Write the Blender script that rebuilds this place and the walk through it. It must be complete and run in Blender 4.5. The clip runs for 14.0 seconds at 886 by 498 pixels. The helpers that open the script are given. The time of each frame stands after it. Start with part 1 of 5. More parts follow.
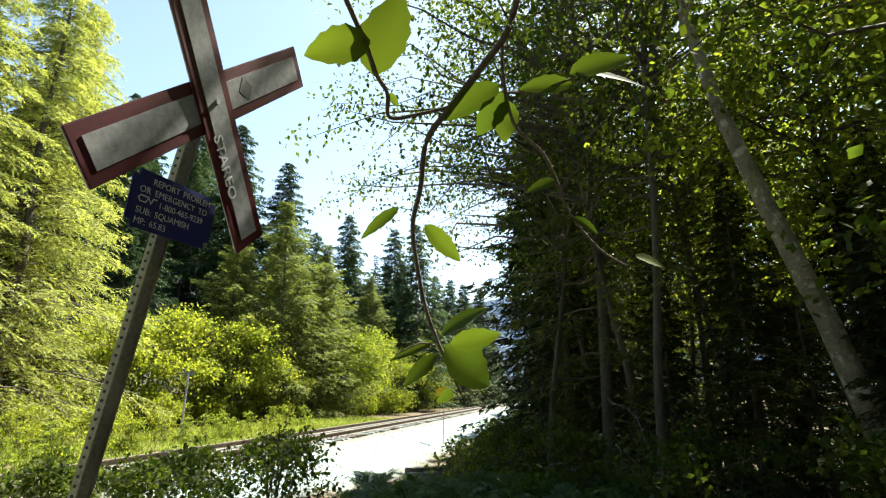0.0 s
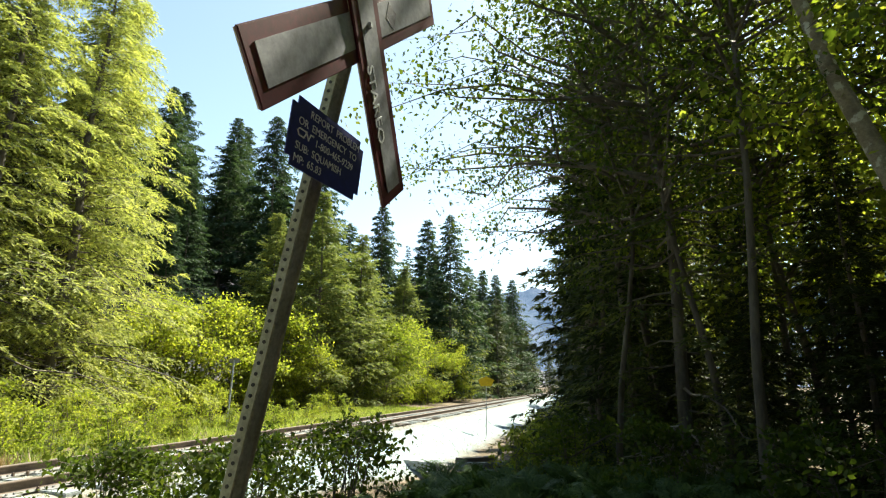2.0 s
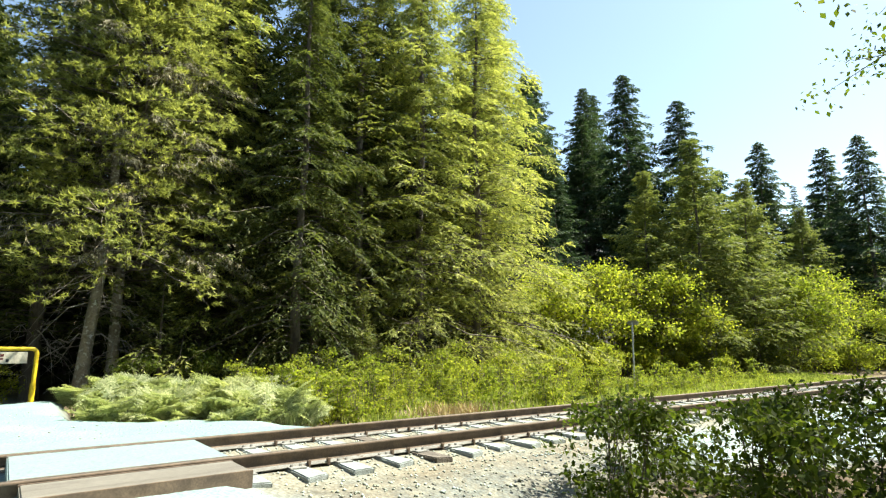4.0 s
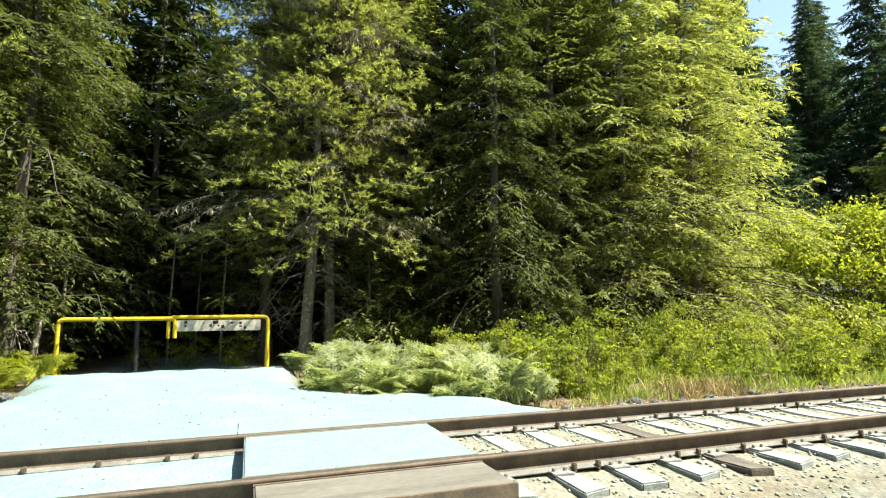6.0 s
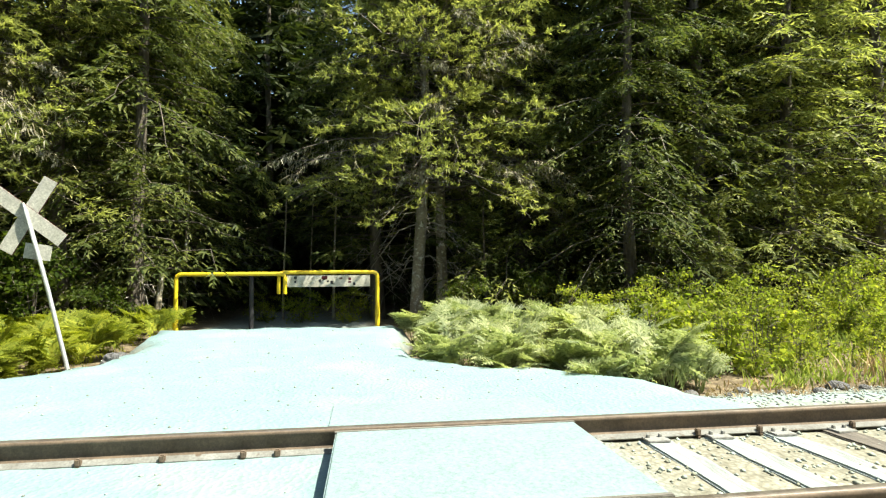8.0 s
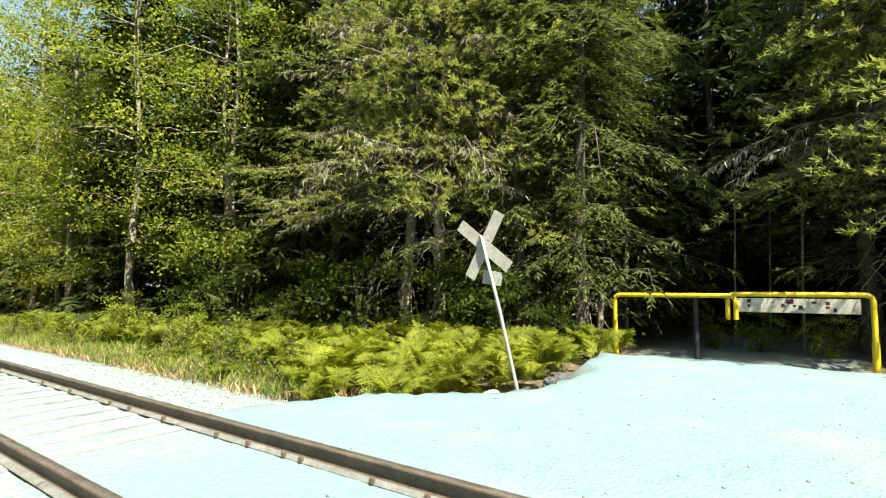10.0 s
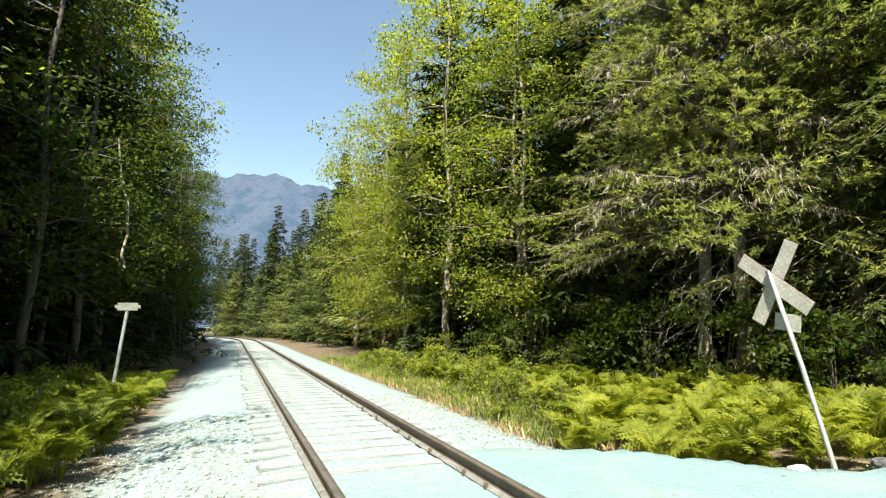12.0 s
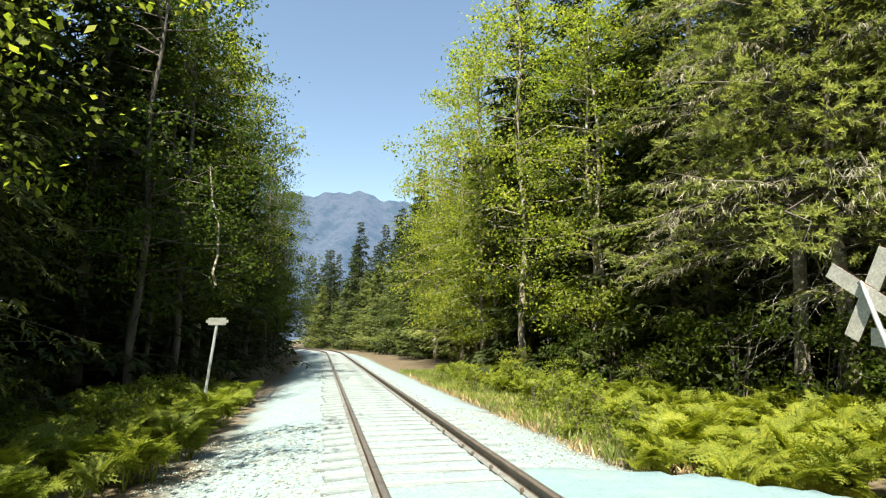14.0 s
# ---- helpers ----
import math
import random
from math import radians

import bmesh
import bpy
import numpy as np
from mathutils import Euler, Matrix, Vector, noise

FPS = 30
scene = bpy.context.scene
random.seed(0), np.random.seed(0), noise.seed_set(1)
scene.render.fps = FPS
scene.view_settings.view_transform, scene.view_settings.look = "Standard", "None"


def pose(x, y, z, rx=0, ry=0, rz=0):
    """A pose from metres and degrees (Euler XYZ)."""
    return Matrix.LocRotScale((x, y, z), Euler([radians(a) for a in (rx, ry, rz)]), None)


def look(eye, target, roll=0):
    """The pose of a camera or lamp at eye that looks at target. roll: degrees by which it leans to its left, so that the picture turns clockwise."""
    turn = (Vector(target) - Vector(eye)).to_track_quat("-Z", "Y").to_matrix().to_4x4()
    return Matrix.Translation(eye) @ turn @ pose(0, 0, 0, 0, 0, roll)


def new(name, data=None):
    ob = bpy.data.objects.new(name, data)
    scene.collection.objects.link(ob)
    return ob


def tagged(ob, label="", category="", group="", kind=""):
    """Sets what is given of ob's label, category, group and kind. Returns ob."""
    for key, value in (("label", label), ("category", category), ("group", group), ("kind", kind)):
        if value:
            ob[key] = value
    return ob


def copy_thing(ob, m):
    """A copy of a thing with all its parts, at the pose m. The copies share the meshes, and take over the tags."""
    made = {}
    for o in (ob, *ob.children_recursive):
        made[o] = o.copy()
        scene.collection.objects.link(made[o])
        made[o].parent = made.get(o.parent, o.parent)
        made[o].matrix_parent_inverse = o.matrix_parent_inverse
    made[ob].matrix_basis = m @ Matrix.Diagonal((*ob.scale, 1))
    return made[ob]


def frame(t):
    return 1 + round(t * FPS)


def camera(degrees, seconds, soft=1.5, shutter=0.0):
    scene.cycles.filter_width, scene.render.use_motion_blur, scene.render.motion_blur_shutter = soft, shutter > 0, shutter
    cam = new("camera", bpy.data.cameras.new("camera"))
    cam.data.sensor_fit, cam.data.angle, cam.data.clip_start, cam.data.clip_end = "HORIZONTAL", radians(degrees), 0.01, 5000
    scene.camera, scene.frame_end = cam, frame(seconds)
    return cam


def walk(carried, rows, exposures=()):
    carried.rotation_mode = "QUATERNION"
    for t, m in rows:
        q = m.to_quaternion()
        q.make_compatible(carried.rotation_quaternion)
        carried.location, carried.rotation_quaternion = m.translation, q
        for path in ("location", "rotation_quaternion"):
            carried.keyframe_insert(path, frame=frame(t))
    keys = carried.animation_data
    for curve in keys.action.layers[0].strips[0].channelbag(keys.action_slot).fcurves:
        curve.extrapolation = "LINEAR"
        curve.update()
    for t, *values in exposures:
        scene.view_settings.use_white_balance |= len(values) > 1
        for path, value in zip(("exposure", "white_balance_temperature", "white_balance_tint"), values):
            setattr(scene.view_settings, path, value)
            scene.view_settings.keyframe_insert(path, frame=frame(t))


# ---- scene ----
EXPOSURES = [(0.0, 1.9, 7200, 2), (3.0, 1.75, 7200, 2), (9.0, 1.65, 7200, 0), (12.0, 1.5, 7100, 3)]  # seconds, stops, kelvin, tint
cam = camera(78.38, 14.0, soft=1.2)
ROWS = [  # seconds, eye x y z, turn x y z
    (0, 8.572, -0.05, 1.19, 105.1, 0.72, 11.97),
    (0.5, 8.523, -0.008, 1.182, 104.91, 0.53, 12.26),
    (1, 8.385, 0.055, 1.187, 104.71, 0.25, 12.42),
    (1.5, 8.205, 0.1, 1.181, 104.64, 0.11, 12.78),
    (2, 7.949, 0.19, 1.151, 104.21, 0.1, 14.96),
    (2.5, 7.635, 0.196, 1.126, 103.73, -0.11, 20.67),
    (3, 7.273, 0.161, 1.067, 103.3, -0.33, 29.71),
    (3.5, 6.902, 0.166, 1.036, 102.1, -0.17, 40.32),
    (4, 6.519, 0.154, 1.025, 100.73, -0.1, 51.63),
    (6.5, 4.393, 0.34, 1.116, 95.86, 0.34, 71.85),
    (7, 3.983, 0.406, 1.122, 94.75, 0.17, 73.38),
    (7.5, 3.599, 0.52, 1.131, 93.42, 0.3, 75.79),
    (8, 3.294, 0.516, 1.142, 92.1, 0.28, 82.11),
    (8.5, 3.05, 0.45, 1.22, 91.72, 0.23, 92.83),
    (9, 2.798, 0.449, 1.308, 91.5, 0.05, 104.63),
    (11.5, 1.77, 0.727, 1.356, 97.84, 0.11, 153.29),
    (12, 1.64, 0.886, 1.364, 98.09, 0.14, 159.02),
    (12.5, 1.467, 0.961, 1.377, 98.11, 0.18, 163.08),
    (13, 1.401, 0.986, 1.387, 98.32, 0.07, 165.67),
    (13.5, 1.397, 1.003, 1.395, 98.81, -0.08, 166.7),
    (14, 1.376, 1.019, 1.395, 99.41, 0.01, 167.59),
]
walk(cam, [(t, pose(*eye)) for t, *eye in ROWS], EXPOSURES)

# ---- light ----
SUN_EL, SUN_AZ = radians(57), math.atan2(0.42, 0.907)  # azimuth from +y towards +x
world = bpy.data.worlds.new("sky")
scene.world = world
world.use_nodes = True
_w = world.node_tree
_sky = _w.nodes.new("ShaderNodeTexSky")
_sky.sky_type = "NISHITA"
_sky.sun_disc = False
_sky.sun_elevation = SUN_EL
_sky.sun_rotation = SUN_AZ
_sky.air_density, _sky.dust_density, _sky.ozone_density = 1.0, 0.6, 0.2
_w.links.new(_sky.outputs[0], _w.nodes["Background"].inputs[0])
_w.nodes["Background"].inputs[1].default_value = 0.095
sun_data = bpy.data.lights.new("sun", "SUN")
sun_data.energy, sun_data.angle, sun_data.color = 5.0, radians(0.5), (1.0, 0.96, 0.88)
sun = new("sun", sun_data)
_to_sun = Vector((math.sin(SUN_AZ) * math.cos(SUN_EL), math.cos(SUN_AZ) * math.cos(SUN_EL), math.sin(SUN_EL)))
sun.matrix_world = look(_to_sun * 60, (0, 0, 0))


# ---- materials ----
def material(name):
    m = bpy.data.materials.new(name)
    m.use_nodes = True
    nt = m.node_tree
    return m, nt, nt.nodes["Principled BSDF"]


def noise_node(nt, scale, detail=4.0, rough=0.6, space="Object"):
    tc = nt.nodes.new("ShaderNodeTexCoord")
    n = nt.nodes.new("ShaderNodeTexNoise")
    n.inputs["Scale"].default_value = scale
    n.inputs["Detail"].default_value = detail
    n.inputs["Roughness"].default_value = rough
    nt.links.new(tc.outputs[space], n.inputs["Vector"])
    return n


def ramp_node(nt, fac, stops):
    r = nt.nodes.new("ShaderNodeValToRGB")
    els = r.color_ramp.elements
    while len(els) < len(stops):
        els.new(0.5)
    for e, (p, c) in zip(els, stops):
        e.position, e.color = p, (*c, 1)
    nt.links.new(fac, r.inputs[0])
    return r


def mix_node(nt, fac, a, b, mode="MIX"):
    m = nt.nodes.new("ShaderNodeMix")
    m.data_type, m.blend_type = "RGBA", mode
    for value, sock in ((fac, m.inputs[0]), (a, m.inputs[6]), (b, m.inputs[7])):
        if hasattr(value, "links"):
            nt.links.new(value, sock)
        else:
            sock.default_value = value if isinstance(value, float) else (*value, 1)
    return m.outputs[2]


def bump_node(nt, height, strength, distance, bsdf):
    b = nt.nodes.new("ShaderNodeBump")
    b.inputs["Strength"].default_value, b.inputs["Distance"].default_value = strength, distance
    nt.links.new(height, b.inputs["Height"])
    nt.links.new(b.outputs[0], bsdf.inputs["Normal"])


def surface(name, stops, scale, rough=0.8, metal=0.0, fine=None, bump=0.3, depth=0.01, stretch=None, spots=None):
    """A surface of one stuff: a ramp over a coarse noise, fine grain over it, relief from the grain."""
    m, nt, bs = material(name)
    coarse = noise_node(nt, scale)
    col = ramp_node(nt, coarse.outputs[0], stops).outputs[0]
    grain = noise_node(nt, fine or scale * 9, 6.0, 0.7)
    if stretch:
        mp = nt.nodes.new("ShaderNodeMapping")
        mp.inputs["Scale"].default_value = stretch
        tc = nt.nodes.new("ShaderNodeTexCoord")
        nt.links.new(tc.outputs["Object"], mp.inputs[0])
        for n in (coarse, grain):
            nt.links.new(mp.outputs[0], n.inputs["Vector"])
    g = ramp_node(nt, grain.outputs[0], [(0.3, (0.62, 0.62, 0.62)), (0.7, (1.2, 1.2, 1.2))]).outputs[0]
    col = mix_node(nt, 1.0, col, g, "MULTIPLY")
    if spots:
        sp = noise_node(nt, spots[0], 3.0)
        f = ramp_node(nt, sp.outputs[0], [(spots[1], (0, 0, 0)), (spots[1] + 0.08, (1, 1, 1))]).outputs[0]
        col = mix_node(nt, f, col, spots[2])
    nt.links.new(col, bs.inputs["Base Color"])
    bs.inputs["Roughness"].default_value, bs.inputs["Metallic"].default_value = rough, metal
    bump_node(nt, grain.outputs[0], bump, depth, bs)
    return m


def foliage(name, dark, mid, light, translucent=0.45, rough=0.6):
    """Leaves: each one its own shade, thin enough for the sun to shine through."""
    m, nt, bs = material(name)
    geo = nt.nodes.new("ShaderNodeNewGeometry")
    info = nt.nodes.new("ShaderNodeObjectInfo")
    col = ramp_node(nt, geo.outputs["Random Per Island"], [(0.0, dark), (0.5, mid), (1.0, light)]).outputs[0]
    tone = ramp_node(nt, info.outputs["Random"], [(0.0, (0.8, 0.85, 0.85)), (1.0, (1.15, 1.1, 1.0))]).outputs[0]
    col = mix_node(nt, 1.0, col, tone, "MULTIPLY")
    big = noise_node(nt, 0.9, 3.0)
    col = mix_node(nt, 1.0, col, ramp_node(nt, big.outputs[0], [(0.3, (0.7, 0.75, 0.8)), (0.7, (1.25, 1.2, 1.0))]).outputs[0], "MULTIPLY")
    nt.links.new(col, bs.inputs["Base Color"])
    bs.inputs["Roughness"].default_value = rough
    bs.inputs["Specular IOR Level"].default_value = 0.2
    tr = nt.nodes.new("ShaderNodeBsdfTranslucent")
    nt.links.new(mix_node(nt, 1.0, col, (1.2, 1.25, 0.75), "MULTIPLY"), tr.inputs[0])
    mx = nt.nodes.new("ShaderNodeMixShader")
    mx.inputs[0].default_value = translucent
    nt.links.new(bs.outputs[0], mx.inputs[1])
    nt.links.new(tr.outputs[0], mx.inputs[2])
    nt.links.new(mx.outputs[0], nt.nodes["Material Output"].inputs[0])
    return m


NEEDLE = foliage("needles_green", (0.060, 0.081, 0.028), (0.106, 0.127, 0.041), (0.184, 0.193, 0.064), 0.43)
# Near-black needles: the shade inside the wood is put into the colour.
NEEDLE_D = foliage("needles_darkened_as_shade", (0.020, 0.032, 0.010), (0.034, 0.048, 0.014), (0.055, 0.068, 0.020), 0.3)
# Lighter, yellower copy: sunlight on the west trees is put into it.
NEEDLE_Y = foliage("needles_sunlit_yellow_green", (0.180, 0.209, 0.075), (0.294, 0.320, 0.116), (0.445, 0.448, 0.179), 0.5)
NEEDLE_P = foliage("pine_needles", (0.185, 0.200, 0.070), (0.290, 0.305, 0.110), (0.410, 0.405, 0.165), 0.5)
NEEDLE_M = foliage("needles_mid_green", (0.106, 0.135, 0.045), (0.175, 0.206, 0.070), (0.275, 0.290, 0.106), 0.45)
NEEDLE_B = foliage("needles_blue_green", (0.028, 0.052, 0.032), (0.040, 0.071, 0.040), (0.063, 0.095, 0.048), 0.38)
LEAF = foliage("leaf_green", (0.040, 0.064, 0.011), (0.066, 0.101, 0.016), (0.110, 0.135, 0.026), 0.55)
# Own colour of weeds and willow; elsewhere it imitates sun in the leaves.
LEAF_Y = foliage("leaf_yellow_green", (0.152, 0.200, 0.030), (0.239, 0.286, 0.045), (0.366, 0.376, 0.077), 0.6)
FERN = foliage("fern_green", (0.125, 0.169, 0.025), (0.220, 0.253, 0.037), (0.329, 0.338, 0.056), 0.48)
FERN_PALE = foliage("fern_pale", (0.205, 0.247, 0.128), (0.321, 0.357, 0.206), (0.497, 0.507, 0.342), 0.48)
# Darkened copy of the fern green: the shade under trees is in it.
FERN_SHADE = foliage("fern_shade_green", (0.039, 0.075, 0.027), (0.060, 0.108, 0.039), (0.091, 0.141, 0.054), 0.43)
GRASS = foliage("grass_blades", (0.140, 0.203, 0.044), (0.239, 0.299, 0.079), (0.391, 0.430, 0.157), 0.48)
DRY = foliage("dry_stalks", (0.264, 0.168, 0.096), (0.384, 0.276, 0.168), (0.504, 0.408, 0.264), 0.2)
BARK = surface("bark_grey_brown", [(0.3, (0.07, 0.055, 0.045)), (0.7, (0.17, 0.145, 0.12))], 3.0, 0.9, fine=22, bump=0.8, depth=0.03, stretch=(1, 1, 0.25))
BARK_PALE = surface("bark_pale", [(0.3, (0.16, 0.13, 0.09)), (0.7, (0.36, 0.31, 0.23))], 4.0, 0.9, fine=30, bump=0.7, depth=0.02, spots=(9.0, 0.56, (0.50, 0.48, 0.42)))
DEADWOOD = surface("dead_twigs", [(0.3, (0.203, 0.182, 0.149)), (0.7, (0.459, 0.425, 0.365))], 6.0, 0.9)
RUST = surface("rail_rust", [(0.3, (0.076, 0.056, 0.043)), (0.7, (0.178, 0.128, 0.092))], 5.0, 0.75, fine=60, bump=0.3, depth=0.004)
DUSTY = surface("dusty_steel", [(0.3, (0.16, 0.155, 0.145)), (0.7, (0.27, 0.275, 0.27))], 6.0, 0.85, fine=60, bump=0.2, depth=0.003, spots=(7.0, 0.6, (0.11, 0.08, 0.06)))
STEEL = surface("rail_head_steel", [(0.3, (0.22, 0.17, 0.14)), (0.7, (0.42, 0.37, 0.33))], 4.0, 0.42, 0.8, fine=40, bump=0.1, depth=0.002)
TIE = surface("tie_wood_weathered", [(0.3, (0.180, 0.189, 0.181)), (0.7, (0.348, 0.403, 0.415))], 2.5, 0.9, fine=25, bump=0.7, depth=0.012, stretch=(0.35, 3, 3))
TIE_DARK = surface("tie_wood_creosote", [(0.3, (0.06, 0.05, 0.045)), (0.7, (0.16, 0.14, 0.12))], 3.0, 0.85, fine=25, bump=0.6, depth=0.012, stretch=(0.35, 3, 3))
CONCRETE = surface("crossing_panel_concrete", [(0.3, (0.170, 0.238, 0.255)), (0.7, (0.200, 0.276, 0.293))], 1.8, 0.85, fine=40, bump=0.35, depth=0.006, spots=(1.3, 0.63, (0.187, 0.178, 0.153)))
PLANK = surface("crossing_plank_worn", [(0.3, (0.11, 0.10, 0.09)), (0.7, (0.19, 0.18, 0.16))], 2.0, 0.85, fine=30, bump=0.6, depth=0.008, stretch=(3, 0.4, 3))
YELLOW = surface("yellow_gate_paint", [(0.3, (0.62, 0.43, 0.02)), (0.7, (0.74, 0.55, 0.03))], 5.0, 0.45, fine=50, bump=0.1, depth=0.002, spots=(14.0, 0.68, (0.30, 0.20, 0.07)))
GALV = surface("galvanised_steel", [(0.3, (0.34, 0.36, 0.37)), (0.7, (0.52, 0.54, 0.55))], 7.0, 0.5, 0.45, fine=60, bump=0.1, depth=0.002)
POST = surface("sign_post_steel", [(0.3, (0.195, 0.202, 0.176)), (0.7, (0.325, 0.332, 0.293))], 5.0, 0.6, 0.25, fine=60, bump=0.15, depth=0.002)
# Paler than the flanges of the same post.
WEB = surface("post_face_pale", [(0.3, (0.30, 0.30, 0.235)), (0.7, (0.46, 0.46, 0.37))], 5.0, 0.6, 0.1, fine=60, bump=0.15, depth=0.002)
ALU = surface("sign_back_aluminium", [(0.3, (0.44, 0.43, 0.38)), (0.7, (0.60, 0.58, 0.52))], 5.0, 0.55, 0.15, fine=40, bump=0.1, depth=0.001)
# White and red are held down: the sign's shade is in the colours.
WHITE = surface("sign_white", [(0.3, (0.245, 0.257, 0.281)), (0.7, (0.306, 0.318, 0.343))], 4.0, 0.4, fine=30, bump=0.05, depth=0.001, spots=(12.0, 0.7, (0.306, 0.306, 0.306)))
RED = surface("sign_red", [(0.3, (0.060, 0.004, 0.010)), (0.7, (0.096, 0.006, 0.016))], 5.0, 0.4, fine=40, bump=0.05, depth=0.001, spots=(20.0, 0.7, (0.156, 0.060, 0.066)))
BLUE = surface("sign_blue", [(0.3, (0.008, 0.012, 0.13)), (0.7, (0.014, 0.02, 0.17))], 4.0, 0.55, fine=40, bump=0.05, depth=0.001)
LETTER = surface("sign_letters_white", [(0.3, (0.72, 0.74, 0.78)), (0.7, (0.82, 0.84, 0.86))], 4.0, 0.5, bump=0.02)
BLACK = surface("black_marks", [(0.3, (0.015, 0.015, 0.017)), (0.7, (0.035, 0.035, 0.04))], 6.0, 0.6)
BOARD = surface("notice_board_worn", [(0.3, (0.40, 0.37, 0.30)), (0.7, (0.58, 0.55, 0.47))], 6.0, 0.7, fine=40, bump=0.2, depth=0.003, spots=(9.0, 0.62, (0.22, 0.19, 0.15)))
MARKER = surface("yellow_marker", [(0.3, (0.70, 0.42, 0.01)), (0.7, (0.80, 0.52, 0.02))], 5.0, 0.5, bump=0.05)
ROCK = surface("rock_face", [(0.3, (0.07, 0.07, 0.08)), (0.7, (0.24, 0.23, 0.23))], 0.6, 0.9, fine=5, bump=1.0, depth=0.15)
STONE = foliage("ballast_stone", (0.185, 0.186, 0.172), (0.282, 0.318, 0.327), (0.402, 0.475, 0.500), 0.0, 0.9)
GREY_TWIG = foliage("grey_dead_twigs", (0.147, 0.129, 0.092), (0.248, 0.225, 0.175), (0.386, 0.368, 0.313), 0.1, 0.9)
WHITE_LUMP = surface("white_lump", [(0.3, (0.6, 0.6, 0.58)), (0.7, (0.8, 0.8, 0.78))], 6.0, 0.7, fine=40)


def ground_material():
    """Pale gravel where the mask says so, brown forest soil and moss elsewhere."""
    m, nt, bs = material("ground_gravel_and_soil")
    at = nt.nodes.new("ShaderNodeVertexColor")
    at.layer_name = "cover"
    sep = nt.nodes.new("ShaderNodeSeparateColor")
    nt.links.new(at.outputs[0], sep.inputs[0])
    fine, mid, big = noise_node(nt, 38, 5.0, 0.75), noise_node(nt, 6, 4.0), noise_node(nt, 0.7, 4.0)
    vor = nt.nodes.new("ShaderNodeTexVoronoi")
    vor.inputs["Scale"].default_value = 26
    tc = nt.nodes.new("ShaderNodeTexCoord")
    nt.links.new(tc.outputs["Object"], vor.inputs["Vector"])
    stones = ramp_node(nt, vor.outputs["Color"], [(0.0, (0.210, 0.274, 0.293)), (0.5, (0.273, 0.357, 0.384)), (1.0, (0.350, 0.448, 0.476))]).outputs[0]
    gaps = ramp_node(nt, vor.outputs["Distance"], [(0.0, (1.1, 1.1, 1.1)), (0.75, (0.66, 0.65, 0.62))]).outputs[0]
    coarse = mix_node(nt, 1.0, stones, gaps, "MULTIPLY")
    coarse = mix_node(nt, ramp_node(nt, noise_node(nt, 1.6, 4.0).outputs[0], [(0.50, (0, 0, 0)), (0.72, (0.3, 0.3, 0.3))]).outputs[0], coarse, (0.25, 0.20, 0.145))
    packed = ramp_node(nt, mid.outputs[0], [(0.3, (0.163, 0.238, 0.255)), (0.7, (0.191, 0.276, 0.293))]).outputs[0]
    packed = mix_node(nt, 1.0, packed, ramp_node(nt, fine.outputs[0], [(0.3, (0.85, 0.85, 0.85)), (0.7, (1.1, 1.1, 1.1))]).outputs[0], "MULTIPLY")
    packed = mix_node(nt, ramp_node(nt, big.outputs[0], [(0.5, (0, 0, 0)), (0.75, (0.5, 0.5, 0.5))]).outputs[0], packed, (0.29, 0.30, 0.255))
    soil = ramp_node(nt, mid.outputs[0], [(0.25, (0.06, 0.042, 0.028)), (0.5, (0.13, 0.10, 0.065)), (0.75, (0.26, 0.21, 0.14))]).outputs[0]
    soil = mix_node(nt, 1.0, soil, ramp_node(nt, fine.outputs[0], [(0.3, (0.55, 0.55, 0.55)), (0.7, (1.3, 1.3, 1.3))]).outputs[0], "MULTIPLY")
    tan = mix_node(nt, 1.0, ramp_node(nt, mid.outputs[0], [(0.3, (0.20, 0.175, 0.13)), (0.7, (0.31, 0.285, 0.225))]).outputs[0], gaps, "MULTIPLY")
    coarse = mix_node(nt, at.outputs[1], coarse, tan)
    col = mix_node(nt, sep.outputs[0], soil, coarse)
    col = mix_node(nt, sep.outputs[1], col, packed)
    rock = ramp_node(nt, big.outputs[0], [(0.3, (0.035, 0.038, 0.045)), (0.7, (0.13, 0.13, 0.14))]).outputs[0]
    col = mix_node(nt, sep.outputs[2], col, rock)
    nt.links.new(col, bs.inputs["Base Color"])
    bs.inputs["Roughness"].default_value = 0.95
    bs.inputs["Specular IOR Level"].default_value = 0.2
    bump_node(nt, vor.outputs["Distance"], 0.5, 0.02, bs)
    return m


GROUND = ground_material()


def far_material(name, low, high, haze_glow):
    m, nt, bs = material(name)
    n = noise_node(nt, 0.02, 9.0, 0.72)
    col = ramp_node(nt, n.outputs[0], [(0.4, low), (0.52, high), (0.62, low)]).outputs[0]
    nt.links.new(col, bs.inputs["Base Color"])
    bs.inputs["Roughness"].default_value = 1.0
    # Emission paints distance haze onto the slope; nothing here gives off light.
    bs.inputs["Emission Color"].default_value = (*haze_glow, 1)
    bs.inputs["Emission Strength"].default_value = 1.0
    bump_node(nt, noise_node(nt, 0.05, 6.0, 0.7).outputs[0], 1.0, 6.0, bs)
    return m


FAR = far_material("far_mountain_haze", (0.010, 0.016, 0.014), (0.04, 0.042, 0.045), (0.030, 0.062, 0.130))


